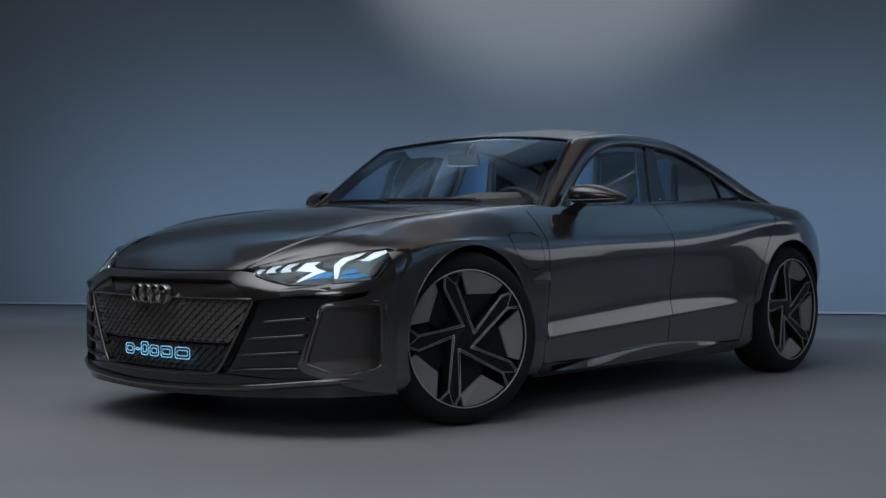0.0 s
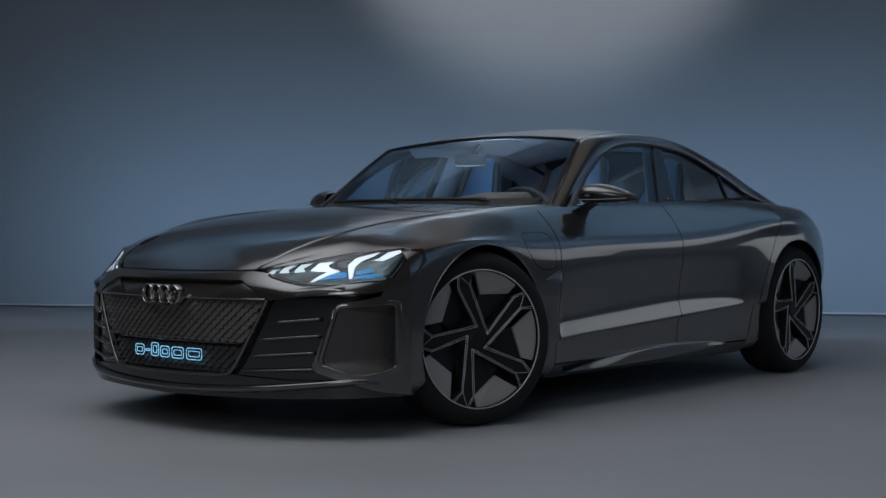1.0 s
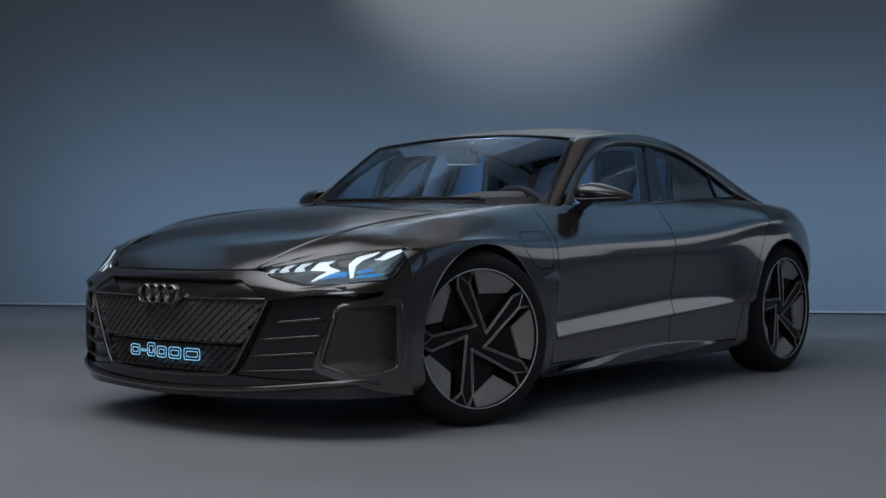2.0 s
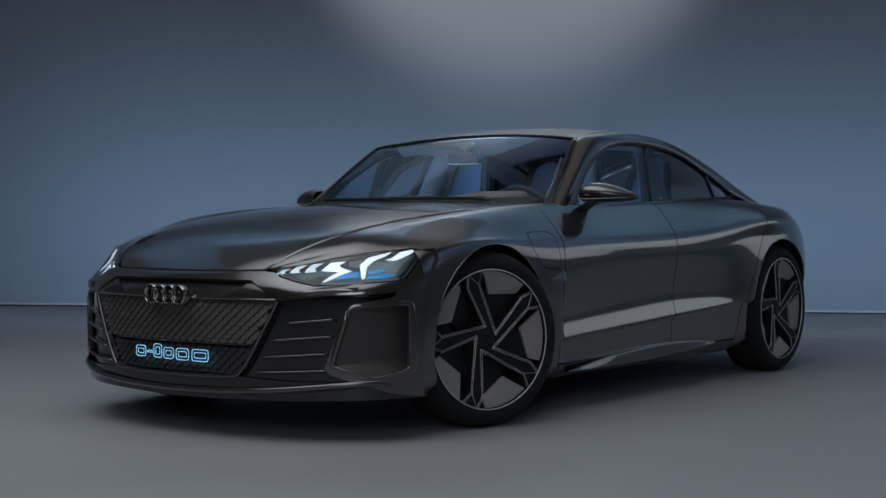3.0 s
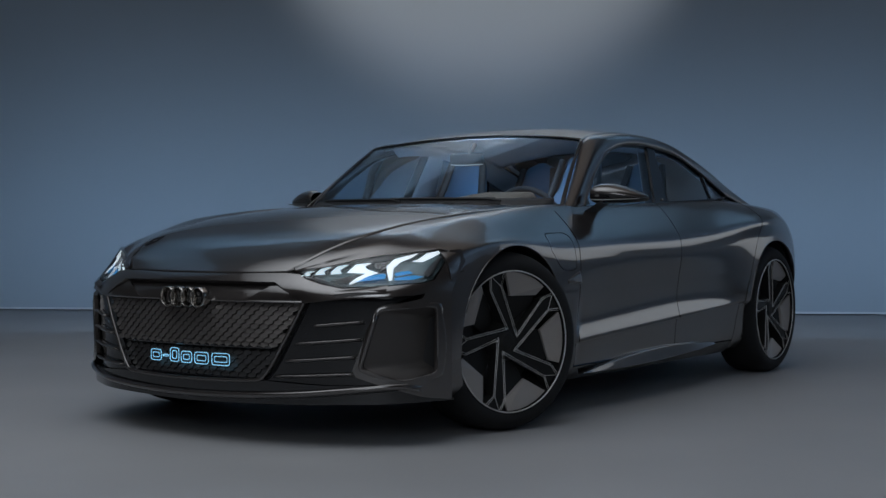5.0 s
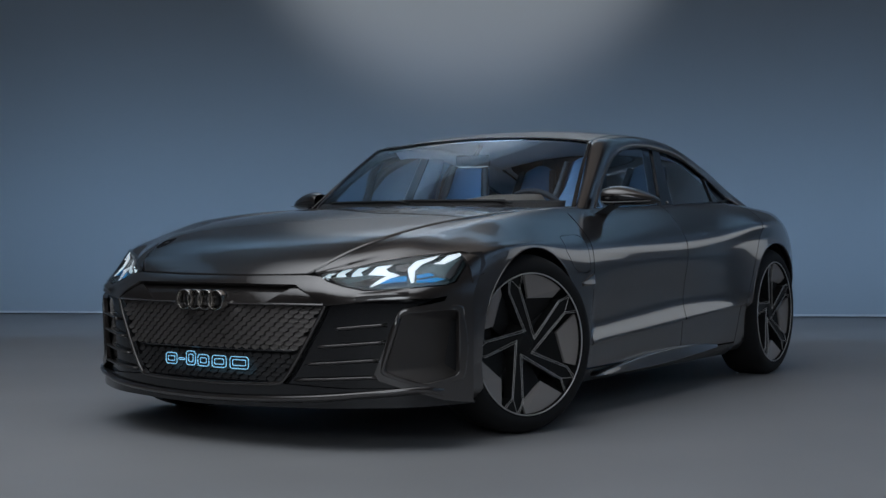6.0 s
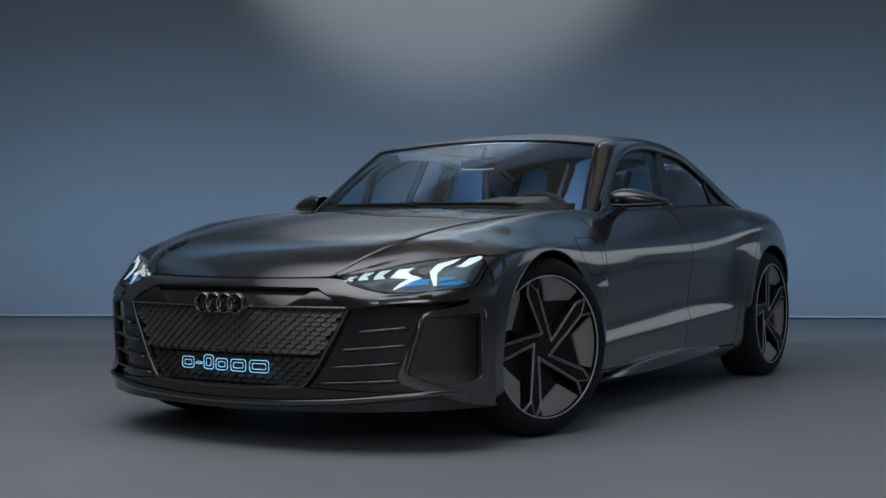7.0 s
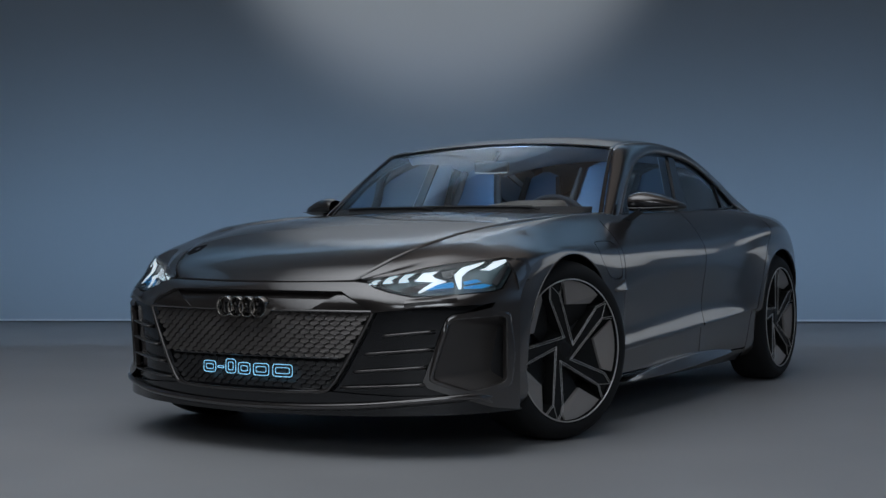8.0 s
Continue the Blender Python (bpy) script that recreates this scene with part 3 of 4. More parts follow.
# Roof, pillars and glass
RS = [(-0.71, 0.785, 0.905), (-0.76, 0.775, 0.945), (-0.97, 0.708, 1.115), (-1.17, 0.645, 1.262), (-1.36, 0.64, 1.303), (-1.6, 0.64, 1.322), (-1.86, 0.64, 1.319), (-2.15, 0.64, 1.288), (-2.45, 0.645, 1.222), (-2.77, 0.655, 1.122), (-3.1, 0.63, 1.015), (-3.36, 0.57, 0.945)]
WU = [(-0.85, 0.797, 0.895), (-0.90, 0.795, 0.93), (-1.07, 0.757, 1.08), (-1.25, 0.725, 1.19), (-1.42, 0.712, 1.245), (-1.62, 0.707, 1.265), (-1.84, 0.708, 1.257), (-2.1, 0.718, 1.225), (-2.36, 0.722, 1.15), (-2.62, 0.722, 1.066), (-2.73, 0.722, 1.026), (-3.1, 0.755, 0.944), (-3.36, 0.70, 0.922)]
CR = [(-1.22, 0, 1.310), (-1.40, 0, 1.347), (-1.62, 0, 1.371), (-1.86, 0, 1.378), (-2.15, 0, 1.356), (-2.45, 0, 1.30), (-2.77, 0, 1.215), (-3.1, 0, 1.11), (-3.42, 0, 1.0)]
rs, wu = spline(RS, 101), spline(WU, 101)
for s in (1, -1):
    rows = []
    for a, b in zip(rs, wu):
        row = []
        for t in np.linspace(0, 1, 9):
            p = a * (1 - t) + b * t
            bulge = 0.022 * math.sin(math.pi * t)
            row.append((p[0] + 0.3 * bulge, s * (p[1] + bulge * 0.8), p[2] + bulge * 0.6))
        rows.append(row)
    inner = [[(p[0], p[1] - s * 0.035, p[2] - 0.018) for p in row] for row in rows[34:]]
    sheet(inner, "pillar_lining", LINING, car, "pale blue-grey cloth lining inside the roof edge", skin=0)
    sheet(rows, "roof_pillar", PAINT, car, "body-coloured pillar and roof edge above the side windows")
side_edge, mid_edge = spline(RS[3:], 81), spline(CR, 81)


def across(a, c, n=31, power=2.2):
    return [(c[0] + (a[0] - c[0]) * abs(y) ** power, a[1] * y, c[2] + (a[2] - c[2]) * abs(y) ** power) for y in np.linspace(-1, 1, n)]


rows = [across(a, c) for a, c in zip(side_edge, mid_edge)]
sheet(rows[:46], "roof", ROOF, car, "glossy dark grey roof panel", skin=0.004)
sheet(rows[45:], "rear_window", TINT, car, "dark tinted sloping rear window", skin=0)
rows = []
for x in np.linspace(-3.05, -3.78, 16):
    e = body(x, 8.0)[0]
    rows.append([(x - 0.04 * (1 - y * y), e[1] * y, e[2] + 0.012 * (1 - y * y)) for y in np.linspace(-1, 1, 21)])
sheet(rows, "boot_lid", PAINT, car)
rows = []
for v in np.linspace(0.3, 8.0, 30):
    e = body(-3.78, v)[0]
    rows.append([(-3.78 - 0.14 * (1 - abs(y) ** 2.5), e[1] * y, e[2]) for y in np.linspace(-1, 1, 21)])
sheet(rows, "rear_bumper", PAINT, car)


def screen(inset, t0, t1, y0, y1, nt=21, ny=33, off=0.0):
    """A piece of the windscreen's surface."""
    rows = []
    for t in np.linspace(t0, t1, nt):
        e = np.array([-0.78, 0.755, 0.945]) * (1 - t) + np.array([-1.17, 0.638, 1.264]) * t
        c = np.array([-0.545, 0, 0.945]) * (1 - t) + np.array([-1.22, 0, 1.308]) * t
        b = 0.010 * math.sin(math.pi * t)
        rows.append([(c[0] + (e[0] - c[0]) * abs(y) ** 2 + b * 0.5 + off * 0.5, e[1] * y, c[2] + (e[2] - c[2]) * abs(y) ** 2 + b + off) for y in np.linspace(y0, y1, ny)])
    return rows


sheet(screen(0, 0.0, 1.0, -1, 1), "windscreen", SCREEN, car, "curved clear windscreen", skin=0)
for y0, y1 in ((-1.01, -0.986), (0.986, 1.01)):
    sheet(screen(0, -0.08, 1.0, y0, y1, ny=4, off=0.006), "screen_border", GLOSS, car, "black border beside the windscreen", skin=0.004)
sheet(screen(0, 0.984, 1.008, -1, 1, nt=4, off=0.006), "screen_header", GLOSS, car, "black border above the windscreen", skin=0.004)
sheet(screen(0, -0.04, 0.05, -0.95, 0.95, nt=4, off=0.006), "cowl", MATT, car, "black cowl panel below the windscreen", skin=0.004)

for y0, y1, lean in ((-0.80, -0.06, 0.012), (-0.10, 0.62, 0.010)):
    path = []
    for k in range(15):
        u = k / 14
        y, t = y0 + (y1 - y0) * u, 0.030 + lean * (1 - u)
        path.append(screen(0, t, t, y, y, nt=1, ny=1, off=0.012)[0][0])
    wiper = part("wiper", tube(path, 0.007, 6), MATT, car, "black windscreen wiper", smooth=50)
    part("wiper_arm", tube([path[8], path[13], (path[14][0] + 0.03, path[14][1] + 0.05, path[14][2] - 0.012)], 0.006, 6), MATT, wiper, smooth=50)

BELT = [(-0.90, 0.934), (-1.4, 0.952), (-1.76, 0.967), (-2.1, 0.983), (-2.41, 0.997), (-2.66, 1.010), (-2.725, 1.027)]
UPPER = [(-2.61, 1.066), (-2.36, 1.149), (-2.1, 1.224), (-1.84, 1.256), (-1.62, 1.264), (-1.42, 1.244), (-1.25, 1.19), (-1.07, 1.08)]


def between(loop, x0, x1):
    """The window outline's upper and lower edge between two slanted posts ((x, z) low, (x, z) high)."""
    low = [(x, float(np.interp(-x, [-p[0] for p in BELT], [p[1] for p in BELT]))) for x in np.linspace(x0[0], x1[0], 14)]
    up = sorted(UPPER + [(-0.90, 0.934), (-2.725, 1.027)], key=lambda p: -p[0])
    high = [(x, float(np.interp(-x, [-p[0] for p in up], [p[1] for p in up]))) for x in np.linspace(x1[1], x0[1], 20)]
    out = []
    for p in low + high:
        if not out or math.hypot(p[0] - out[-1][0], p[1] - out[-1][1]) > 0.004:
            out.append(p)
    if math.hypot(out[0][0] - out[-1][0], out[0][1] - out[-1][1]) < 0.004:
        out.pop()
    return out


WX, WZ = cuts(-2.8, -0.8, 0.06), cuts(0.9, 1.3, 0.05)
for s in (1, -1):
    panel("front_side_window", between(None, (-0.905, -0.905), (-1.68, -1.76)), [], cabin(-0.008), WX, WZ, TINT, car, "tinted side window", rim=0, side=s)
    panel("rear_side_window", between(None, (-1.83, -1.84), (-2.445, -2.395)), [], cabin(-0.008), WX, WZ, TINT, car, "tinted side window", rim=0, side=s)
    panel("quarter_window", between(None, (-2.462, -2.412), (-2.72, -2.72)), [], cabin(-0.008), WX, WZ, TINT, car, "small triangular tinted window", rim=0, side=s)
    panel("window_post", between(None, (-1.68, -1.76), (-1.83, -1.84)), [], cabin(0.0), WX, WZ, GLOSS, car, "gloss black post between the side windows", rim=0.02, side=s)
    panel("window_divider", between(None, (-2.445, -2.395), (-2.462, -2.412)), [], cabin(0.0), WX, WZ, GLOSS, car, "thin black window divider", rim=0.02, side=s)
    path = [(x, s * (float(glass_y(x, z)) + 0.004), z) for x, z in spline(UPPER[::-1], 60)]
    path = [(-0.905, s * 0.797, 0.936)] + path + [(-2.72, s * (float(glass_y(-2.72, 1.027)) + 0.004), 1.030)]
    part("window_trim", tube(path, 0.006, 6), TRIM, car, "thin satin metal trim over the side windows", smooth=50)
    path = [(x, s * (float(glass_y(x, z)) + 0.006), z - 0.003) for x, z in spline(BELT, 40)]
    part("belt_trim", tube(path, 0.006, 6), GLOSS, car, "thin black trim below the side windows", smooth=50)

for s in (1, -1):
    part("sensor_dot", lathe([(0.0005, 0.004), (0.004, 0.003), (0.006, 0.0), (0.006, -0.004)], 12), CHROME, car, "tiny bright dot at the foot of the window post", m=pose(-1.766, s * 0.786, 0.981) @ Matrix.Diagonal((1, s, 1, 1)), smooth=50)

# Underside, wheel houses and cabin tub
part("underbody", box(4.1, 1.5, 0.05, 0.01, m=pose(-1.55, 0, 0.175)), MATT, car, "flat black underbody")
part("bulkhead", box(0.06, 1.5, 0.6, 0.01, m=pose(-0.52, 0, 0.5)), MATT, car)
for cx in (-0.045, -2.885):
    for s in (1, -1):
        bm = lathe([(0.05, -0.34), (0.412, -0.34), (0.415, -0.02)], 40, -20, 220)
        part("wheel_housing", bm, MATT, car, "black wheel housing liner", m=pose(cx, s * 0.945, 0.365) @ Matrix.Diagonal((1, s, 1, 1)), smooth=40)

# ---- the car's front ----
def both(half):
    """A closed outline from its left half, listed from the middle line's top to its foot."""
    return half + [(-y, z) for y, z in half[::-1] if abs(y) > 1e-6]


YC, ZC = cuts(-1, 1, 0.05), cuts(0.1, 0.8, 0.05)
LAMP = [(0.503, 0.651), (0.60, 0.683), (0.691, 0.709), (0.80, 0.730), (0.893, 0.746), (0.910, 0.739), (0.914, 0.695), (0.910, 0.632), (0.897, 0.622), (0.796, 0.608), (0.681, 0.602), (0.60, 0.618), (0.532, 0.637)]
DUCT = [(0.799, 0.514), (0.927, 0.529), (0.927, 0.280), (0.858, 0.252), (0.748, 0.303)]
half = [(0.0, 0.650), (0.15, 0.650), (0.30, 0.653), (0.44, 0.655), (0.497, 0.650), (0.530, 0.633), (0.60, 0.614), (0.681, 0.598), (0.796, 0.604), (0.897, 0.618), (0.915, 0.630), (0.919, 0.695), (0.914, 0.742), (0.935, 0.745), (0.953, 0.70), (0.953, 0.175), (0.90, 0.190),
        (0.858, 0.212), (0.80, 0.238), (0.733, 0.266), (0.718, 0.290), (0.789, 0.518), (0.803, 0.534), (0.869, 0.549), (0.899, 0.560), (0.905, 0.580), (0.879, 0.572), (0.719, 0.562), (0.549, 0.544), (0.47, 0.589), (0.408, 0.621), (0.0, 0.623)]
ring = dense(both(half[:-1] + [half[-1]]), 0.03)
duct_holes = [dense(rounded(DUCT, 0.018), 0.03), dense(rounded([(-y, z) for y, z in DUCT], 0.018), 0.03)]
bumper = panel("front_bumper", ring, duct_holes, nose(), YC, ZC, PAINT, car, "dark grey front bumper round the grille and air ducts", rim=0.02)


def walls(name, loop, off0, off1, material, parent, shrink=1.0, label=""):
    """A collar that runs back into the nose from an outline."""
    mid = np.mean(loop, 0)
    rows = []
    for k in range(7):
        t = k / 6
        row = []
        for y, z in loop + loop[:1]:
            yy, zz = mid[0] + (y - mid[0]) * (1 + (shrink - 1) * t), mid[1] + (z - mid[1]) * (1 + (shrink - 1) * t)
            row.append(tuple(at_nose(yy, zz, off0 + (off1 - off0) * t)))
        rows.append(row)
    return sheet(rows, name, material, parent, label, skin=0)


for s in (1, -1):
    duct = [(s * y, z) for y, z in DUCT]
    loop = dense(rounded(duct, 0.018), 0.04)
    # the duct: a tapering tunnel with a dark end
    mid = np.mean(loop, 0)

    def tunnel(p, t):
        """A point of the duct's wall, t of the way in: the tunnel narrows towards its outer side."""
        y, z = abs(p[0]), p[1]
        return s * (y + t * (0.935 - y) * 0.66 - 0.014 * t), z + t * (mid[1] - 0.01 - z) * 0.22

    rows = [[tuple(at_nose(*tunnel(p, t), -0.008 - 0.125 * t)) for p in loop + loop[:1]] for t in np.linspace(0, 1, 7)]
    sheet(rows, "air_duct", SATIN, bumper, "deep air duct in the bumper corner", skin=0)
    rows = []
    for y, z in loop + loop[:1]:
        o = np.array((y, z)) - mid
        o = o / (np.linalg.norm(o) + 1e-9)
        lift = 0.002 + 0.003 * (abs(y) < 0.80)
        rows.append([tuple(at_nose(*(np.array((y, z)) + o * out), up)) for out, up in ((0.020, -0.002), (0.014, lift * 0.5), (0.009, lift * 0.9), (0.004, lift), (0.0005, lift * 0.6), (0.0, -0.009))])
    sheet(rows, "duct_frame", PAINT, bumper, "raised frame round the air duct")
    panel("duct_end", [tunnel(p, 0.99) for p in loop], [], nose(-0.130), YC, ZC, MATT, bumper, rim=0)
    # the black side intake with its fins
    area = [(0.545, 0.552), (0.719, 0.570), (0.885, 0.578), (0.80, 0.528), (0.72, 0.292), (0.735, 0.262), (0.80, 0.234), (0.62, 0.236), (0.44, 0.244), (0.345, 0.246), (0.385, 0.272), (0.422, 0.325), (0.454, 0.379), (0.512, 0.480)]
    intake = panel("side_intake", dense([(s * y, z) for y, z in area], 0.03), [], nose(-0.03), YC, ZC, GLOSS, car, "gloss black side intake with thin fins")
    for (y0, z0), (y1, z1) in (((0.576, 0.458), (0.745, 0.474)), ((0.505, 0.390), (0.742, 0.409)), ((0.461, 0.324), (0.724, 0.343)), ((0.411, 0.264), (0.724, 0.279))):
        rows = []
        for k in range(15):
            t = k / 14
            y, z = y0 + (y1 - y0) * t, z0 + (z1 - z0) * t
            w = min(1, t * 12 + 0.3)
            rows.append([tuple(at_nose(s * y, z + 0.006, -0.04)), tuple(at_nose(s * y, z + 0.0045 * w, -0.012 + 0.012 * w)), tuple(at_nose(s * y, z, -0.010 + 0.014 * w)), tuple(at_nose(s * y, z - 0.005, -0.016 + 0.012 * w)), tuple(at_nose(s * y, z - 0.012, -0.04))])
        sheet(rows, "fin", PAINT, intake)

# Radiator mouth: recess, frame, mesh
MOUTH = [(0.0, 0.619), (0.406, 0.617), (0.47, 0.584), (0.541, 0.545), (0.508, 0.480), (0.450, 0.379), (0.418, 0.325), (0.380, 0.272), (0.335, 0.247), (0.15, 0.240), (0.0, 0.239)]


def mouth_half(z):
    return float(np.interp(z, [0.243, 0.272, 0.325, 0.379, 0.48, 0.545], [0.335, 0.374, 0.412, 0.444, 0.502, 0.535]))


grille = panel("radiator_grille", dense(both(MOUTH), 0.03), [], nose(-0.045), YC, ZC, MATT, car, "dark honeycomb radiator grille with a glowing outlined badge", rim=0)
frame_path = [at_nose(y, z, -0.002) for y, z in spline([(-p[0], p[1]) for p in MOUTH[3:]] + [(p[0], p[1]) for p in MOUTH[-2:2:-1]], 90)]
part("grille_frame", tube(frame_path, 0.0075, 8), PAINT, grille, "slim painted grille frame", smooth=50)
rows = []
for y in np.linspace(-0.42, 0.42, 41):
    e = max(0, abs(y) - 0.40) / 0.2
    top = 0.620 - 0.04 * e
    rows.append([tuple(at_nose(y, 0.5465, -0.006)), tuple(at_nose(y, 0.549, -0.004)), tuple(at_nose(y, 0.553, -0.006)), tuple(at_nose(y, 0.575 - 0.006 * e, -0.018)), tuple(at_nose(y, 0.597 - 0.02 * e, -0.028)), tuple(at_nose(y, top - 0.010, -0.036)), tuple(at_nose(y, top - 0.003, -0.038)), tuple(at_nose(y, top, -0.004))])
sheet(rows, "grille_recess", PAINT, grille, "painted recess behind the rings")
for s in (1, -1):
    cheek = [(s * y, z) for y, z in ((0.290, 0.5515), (0.398, 0.613), (0.47, 0.582), (0.532, 0.5515))]
    panel("grille_cheek", dense(cheek, 0.03), [], lambda y, z: nose()(y, z) - np.stack([0.003 + 0.22 * np.maximum(0, np.atleast_1d(z) - 0.5515), 0 * np.atleast_1d(z), 0 * np.atleast_1d(z)], 1), YC, ZC, PAINT, grille, "painted corner panel of the grille", rim=0.02)

cell = bmesh.new()
W, H, h = 0.0196, 0.0120, 0.0043
front = [(0.001, 0.0, H), (0.0035, W, h), (0.0075, W, -h), (0.0105, 0.0, -H), (0.0075, -W, -h), (0.0035, -W, h)]
a = [cell.verts.new(p) for p in front]
b = [cell.verts.new((-0.02, p[1] * 0.9, p[2] * 0.7)) for p in front]
cell.faces.new(a)
for i in range(6):
    cell.faces.new((a[i], b[i], b[(i + 1) % 6], a[(i + 1) % 6]))
bmesh.ops.recalc_face_normals(cell, faces=cell.faces[:])
upper_cell, lower_cell = bpy.data.meshes.new("mesh_cell"), bpy.data.meshes.new("mesh_cell_low")
cell.to_mesh(upper_cell)
cell.to_mesh(lower_cell)
cell.free()
MESHED = plain("grille_lacquer", (0.17, 0.155, 0.148), 0.36, metal=0.6, coat=0.6, vary=0.15, vscale=20)
MESHED_LOW = plain("dark_grille_lacquer", (0.035, 0.034, 0.035), 0.30, coat=0.5, vary=0.15, vscale=20)
upper_cell.materials.append(MESHED)
lower_cell.materials.append(MESHED_LOW)
rest, rest_low = bmesh.new(), bmesh.new()
made = 0
row = 0
z = 0.538
while z > 0.256:
    y = -0.539 + (0.021 if row % 2 else 0.0)
    while y < 0.54:
        if abs(y) < mouth_half(z) - 0.010 and not 0.366 < z < 0.380:
            low = z < 0.37
            turn = math.degrees(math.atan(0.42 * y))
            m = Matrix.Translation(at_nose(y, z, -0.030 if low else -0.020)) @ pose(0, 0, 0, 0, 0, turn)
            if made < 300 and y > -0.12:
                ob = new("mesh_cell", lower_cell if low else upper_cell)
                ob.parent, ob.matrix_basis = grille, m
                made += 1
            else:
                heap = rest_low if low else rest
                heap.from_mesh(lower_cell if low else upper_cell)
                bmesh.ops.transform(heap, matrix=m, verts=heap.verts[-12:])
        y += 0.042
    z -= 0.0172
    row += 1
tagged(part("mesh_rest", rest, MESHED, grille, "the rest of the honeycomb mesh"), kind="stuff")
tagged(part("mesh_rest", rest_low, MESHED_LOW, grille, "the rest of the black lower mesh"), kind="stuff")
part("mesh_top", tube([at_nose(y, 0.5475, -0.001) for y in np.linspace(-0.535, 0.535, 40)], 0.0045, 6), PAINT, grille, "painted ledge above the mesh", smooth=50)
split = [at_nose(y, 0.372, -0.016) for y in np.linspace(-0.40, 0.40, 30)]
part("mesh_bar", tube(split, 0.005, 6), GLOSS, grille, smooth=50)
foot = [at_nose(y, 0.252, -0.012) for y in np.linspace(-0.30, 0.30, 30)]
part("mesh_bar", tube(foot, 0.004, 6), GLOSS, grille, smooth=50)

# Four rings on the recess
for y in (-0.081, -0.027, 0.027, 0.081):
    bm = lathe([(0.0325, -0.030), (0.0325, -0.003), (0.0345, 0.0), (0.0385, 0.0), (0.0405, -0.003), (0.0405, -0.030)], 48)
    part("ring", bm, CHROME, grille, "bright metal ring", m=pose(0.902, y, 0.557, 0, 0, -90), smooth=40)
part("ring_foot", box(0.06, 0.20, 0.05, 0.008, m=pose(0.85, 0, 0.557)), GLOSS, grille)

# The lit badge: plain outlined shapes
for y0, y1, z0, z1 in ((-0.220, -0.156, 0.298, 0.341), (-0.146, -0.112, 0.316, 0.323), (-0.103, -0.053, 0.298, 0.352), (-0.040, 0.018, 0.297, 0.341), (0.034, 0.106, 0.296, 0.341), (0.124, 0.212, 0.295, 0.341)):
    loop = rounded([(y0, z0), (y1, z0), (y1, z1), (y0, z1)], 0.013, 4)
    part("badge_shape", tube([at_nose(y, z, -0.006) for y, z in dense(loop, 0.01)], 0.0016, 6, closed=True), LED_TEXT, grille, "glowing pale blue outline", smooth=60)
    if y1 - y0 > 0.04:
        loop = rounded([(y0 + 0.013, z0 + 0.012), (y1 - 0.013, z0 + 0.012), (y1 - 0.013, z1 - 0.012), (y0 + 0.013, z1 - 0.012)], 0.006, 3)
        part("badge_shape", tube([at_nose(y, z, -0.006) for y, z in dense(loop, 0.01)], 0.0015, 6, closed=True), LED_TEXT, grille, "glowing pale blue outline", smooth=60)

# Lower lip: black skirt and painted blade
skirt = both([(0.0, 0.241), (0.33, 0.247), (0.62, 0.234), (0.80, 0.236), (0.858, 0.211), (0.90, 0.189), (0.953, 0.180), (0.953, 0.172), (0.80, 0.165), (0.0, 0.150)])
panel("lower_lip", dense(skirt, 0.04), [], nose(-0.014), YC, ZC, GLOSS, car, "gloss black lower lip", rim=0.05)
rows = []
for y in np.linspace(-0.90, 0.90, 61):
    z = 0.183 + 0.052 * (y / 0.86) ** 2 if abs(y) < 0.86 else 0.235 - (abs(y) - 0.86) * 0.4
    front_edge = [tuple(at_nose(y, z + 0.011 * math.sin(radians(a)), 0.003 + 0.012 * math.cos(radians(a)))) for a in (95, 70, 45, 20, -5, -35, -65)]
    rows.append([tuple(at_nose(y, z + 0.012, -0.02))] + front_edge + [tuple(at_nose(y, z - 0.018, -0.012))])
sheet(rows, "lip_blade", PAINT, car, "painted blade along the lower lip")

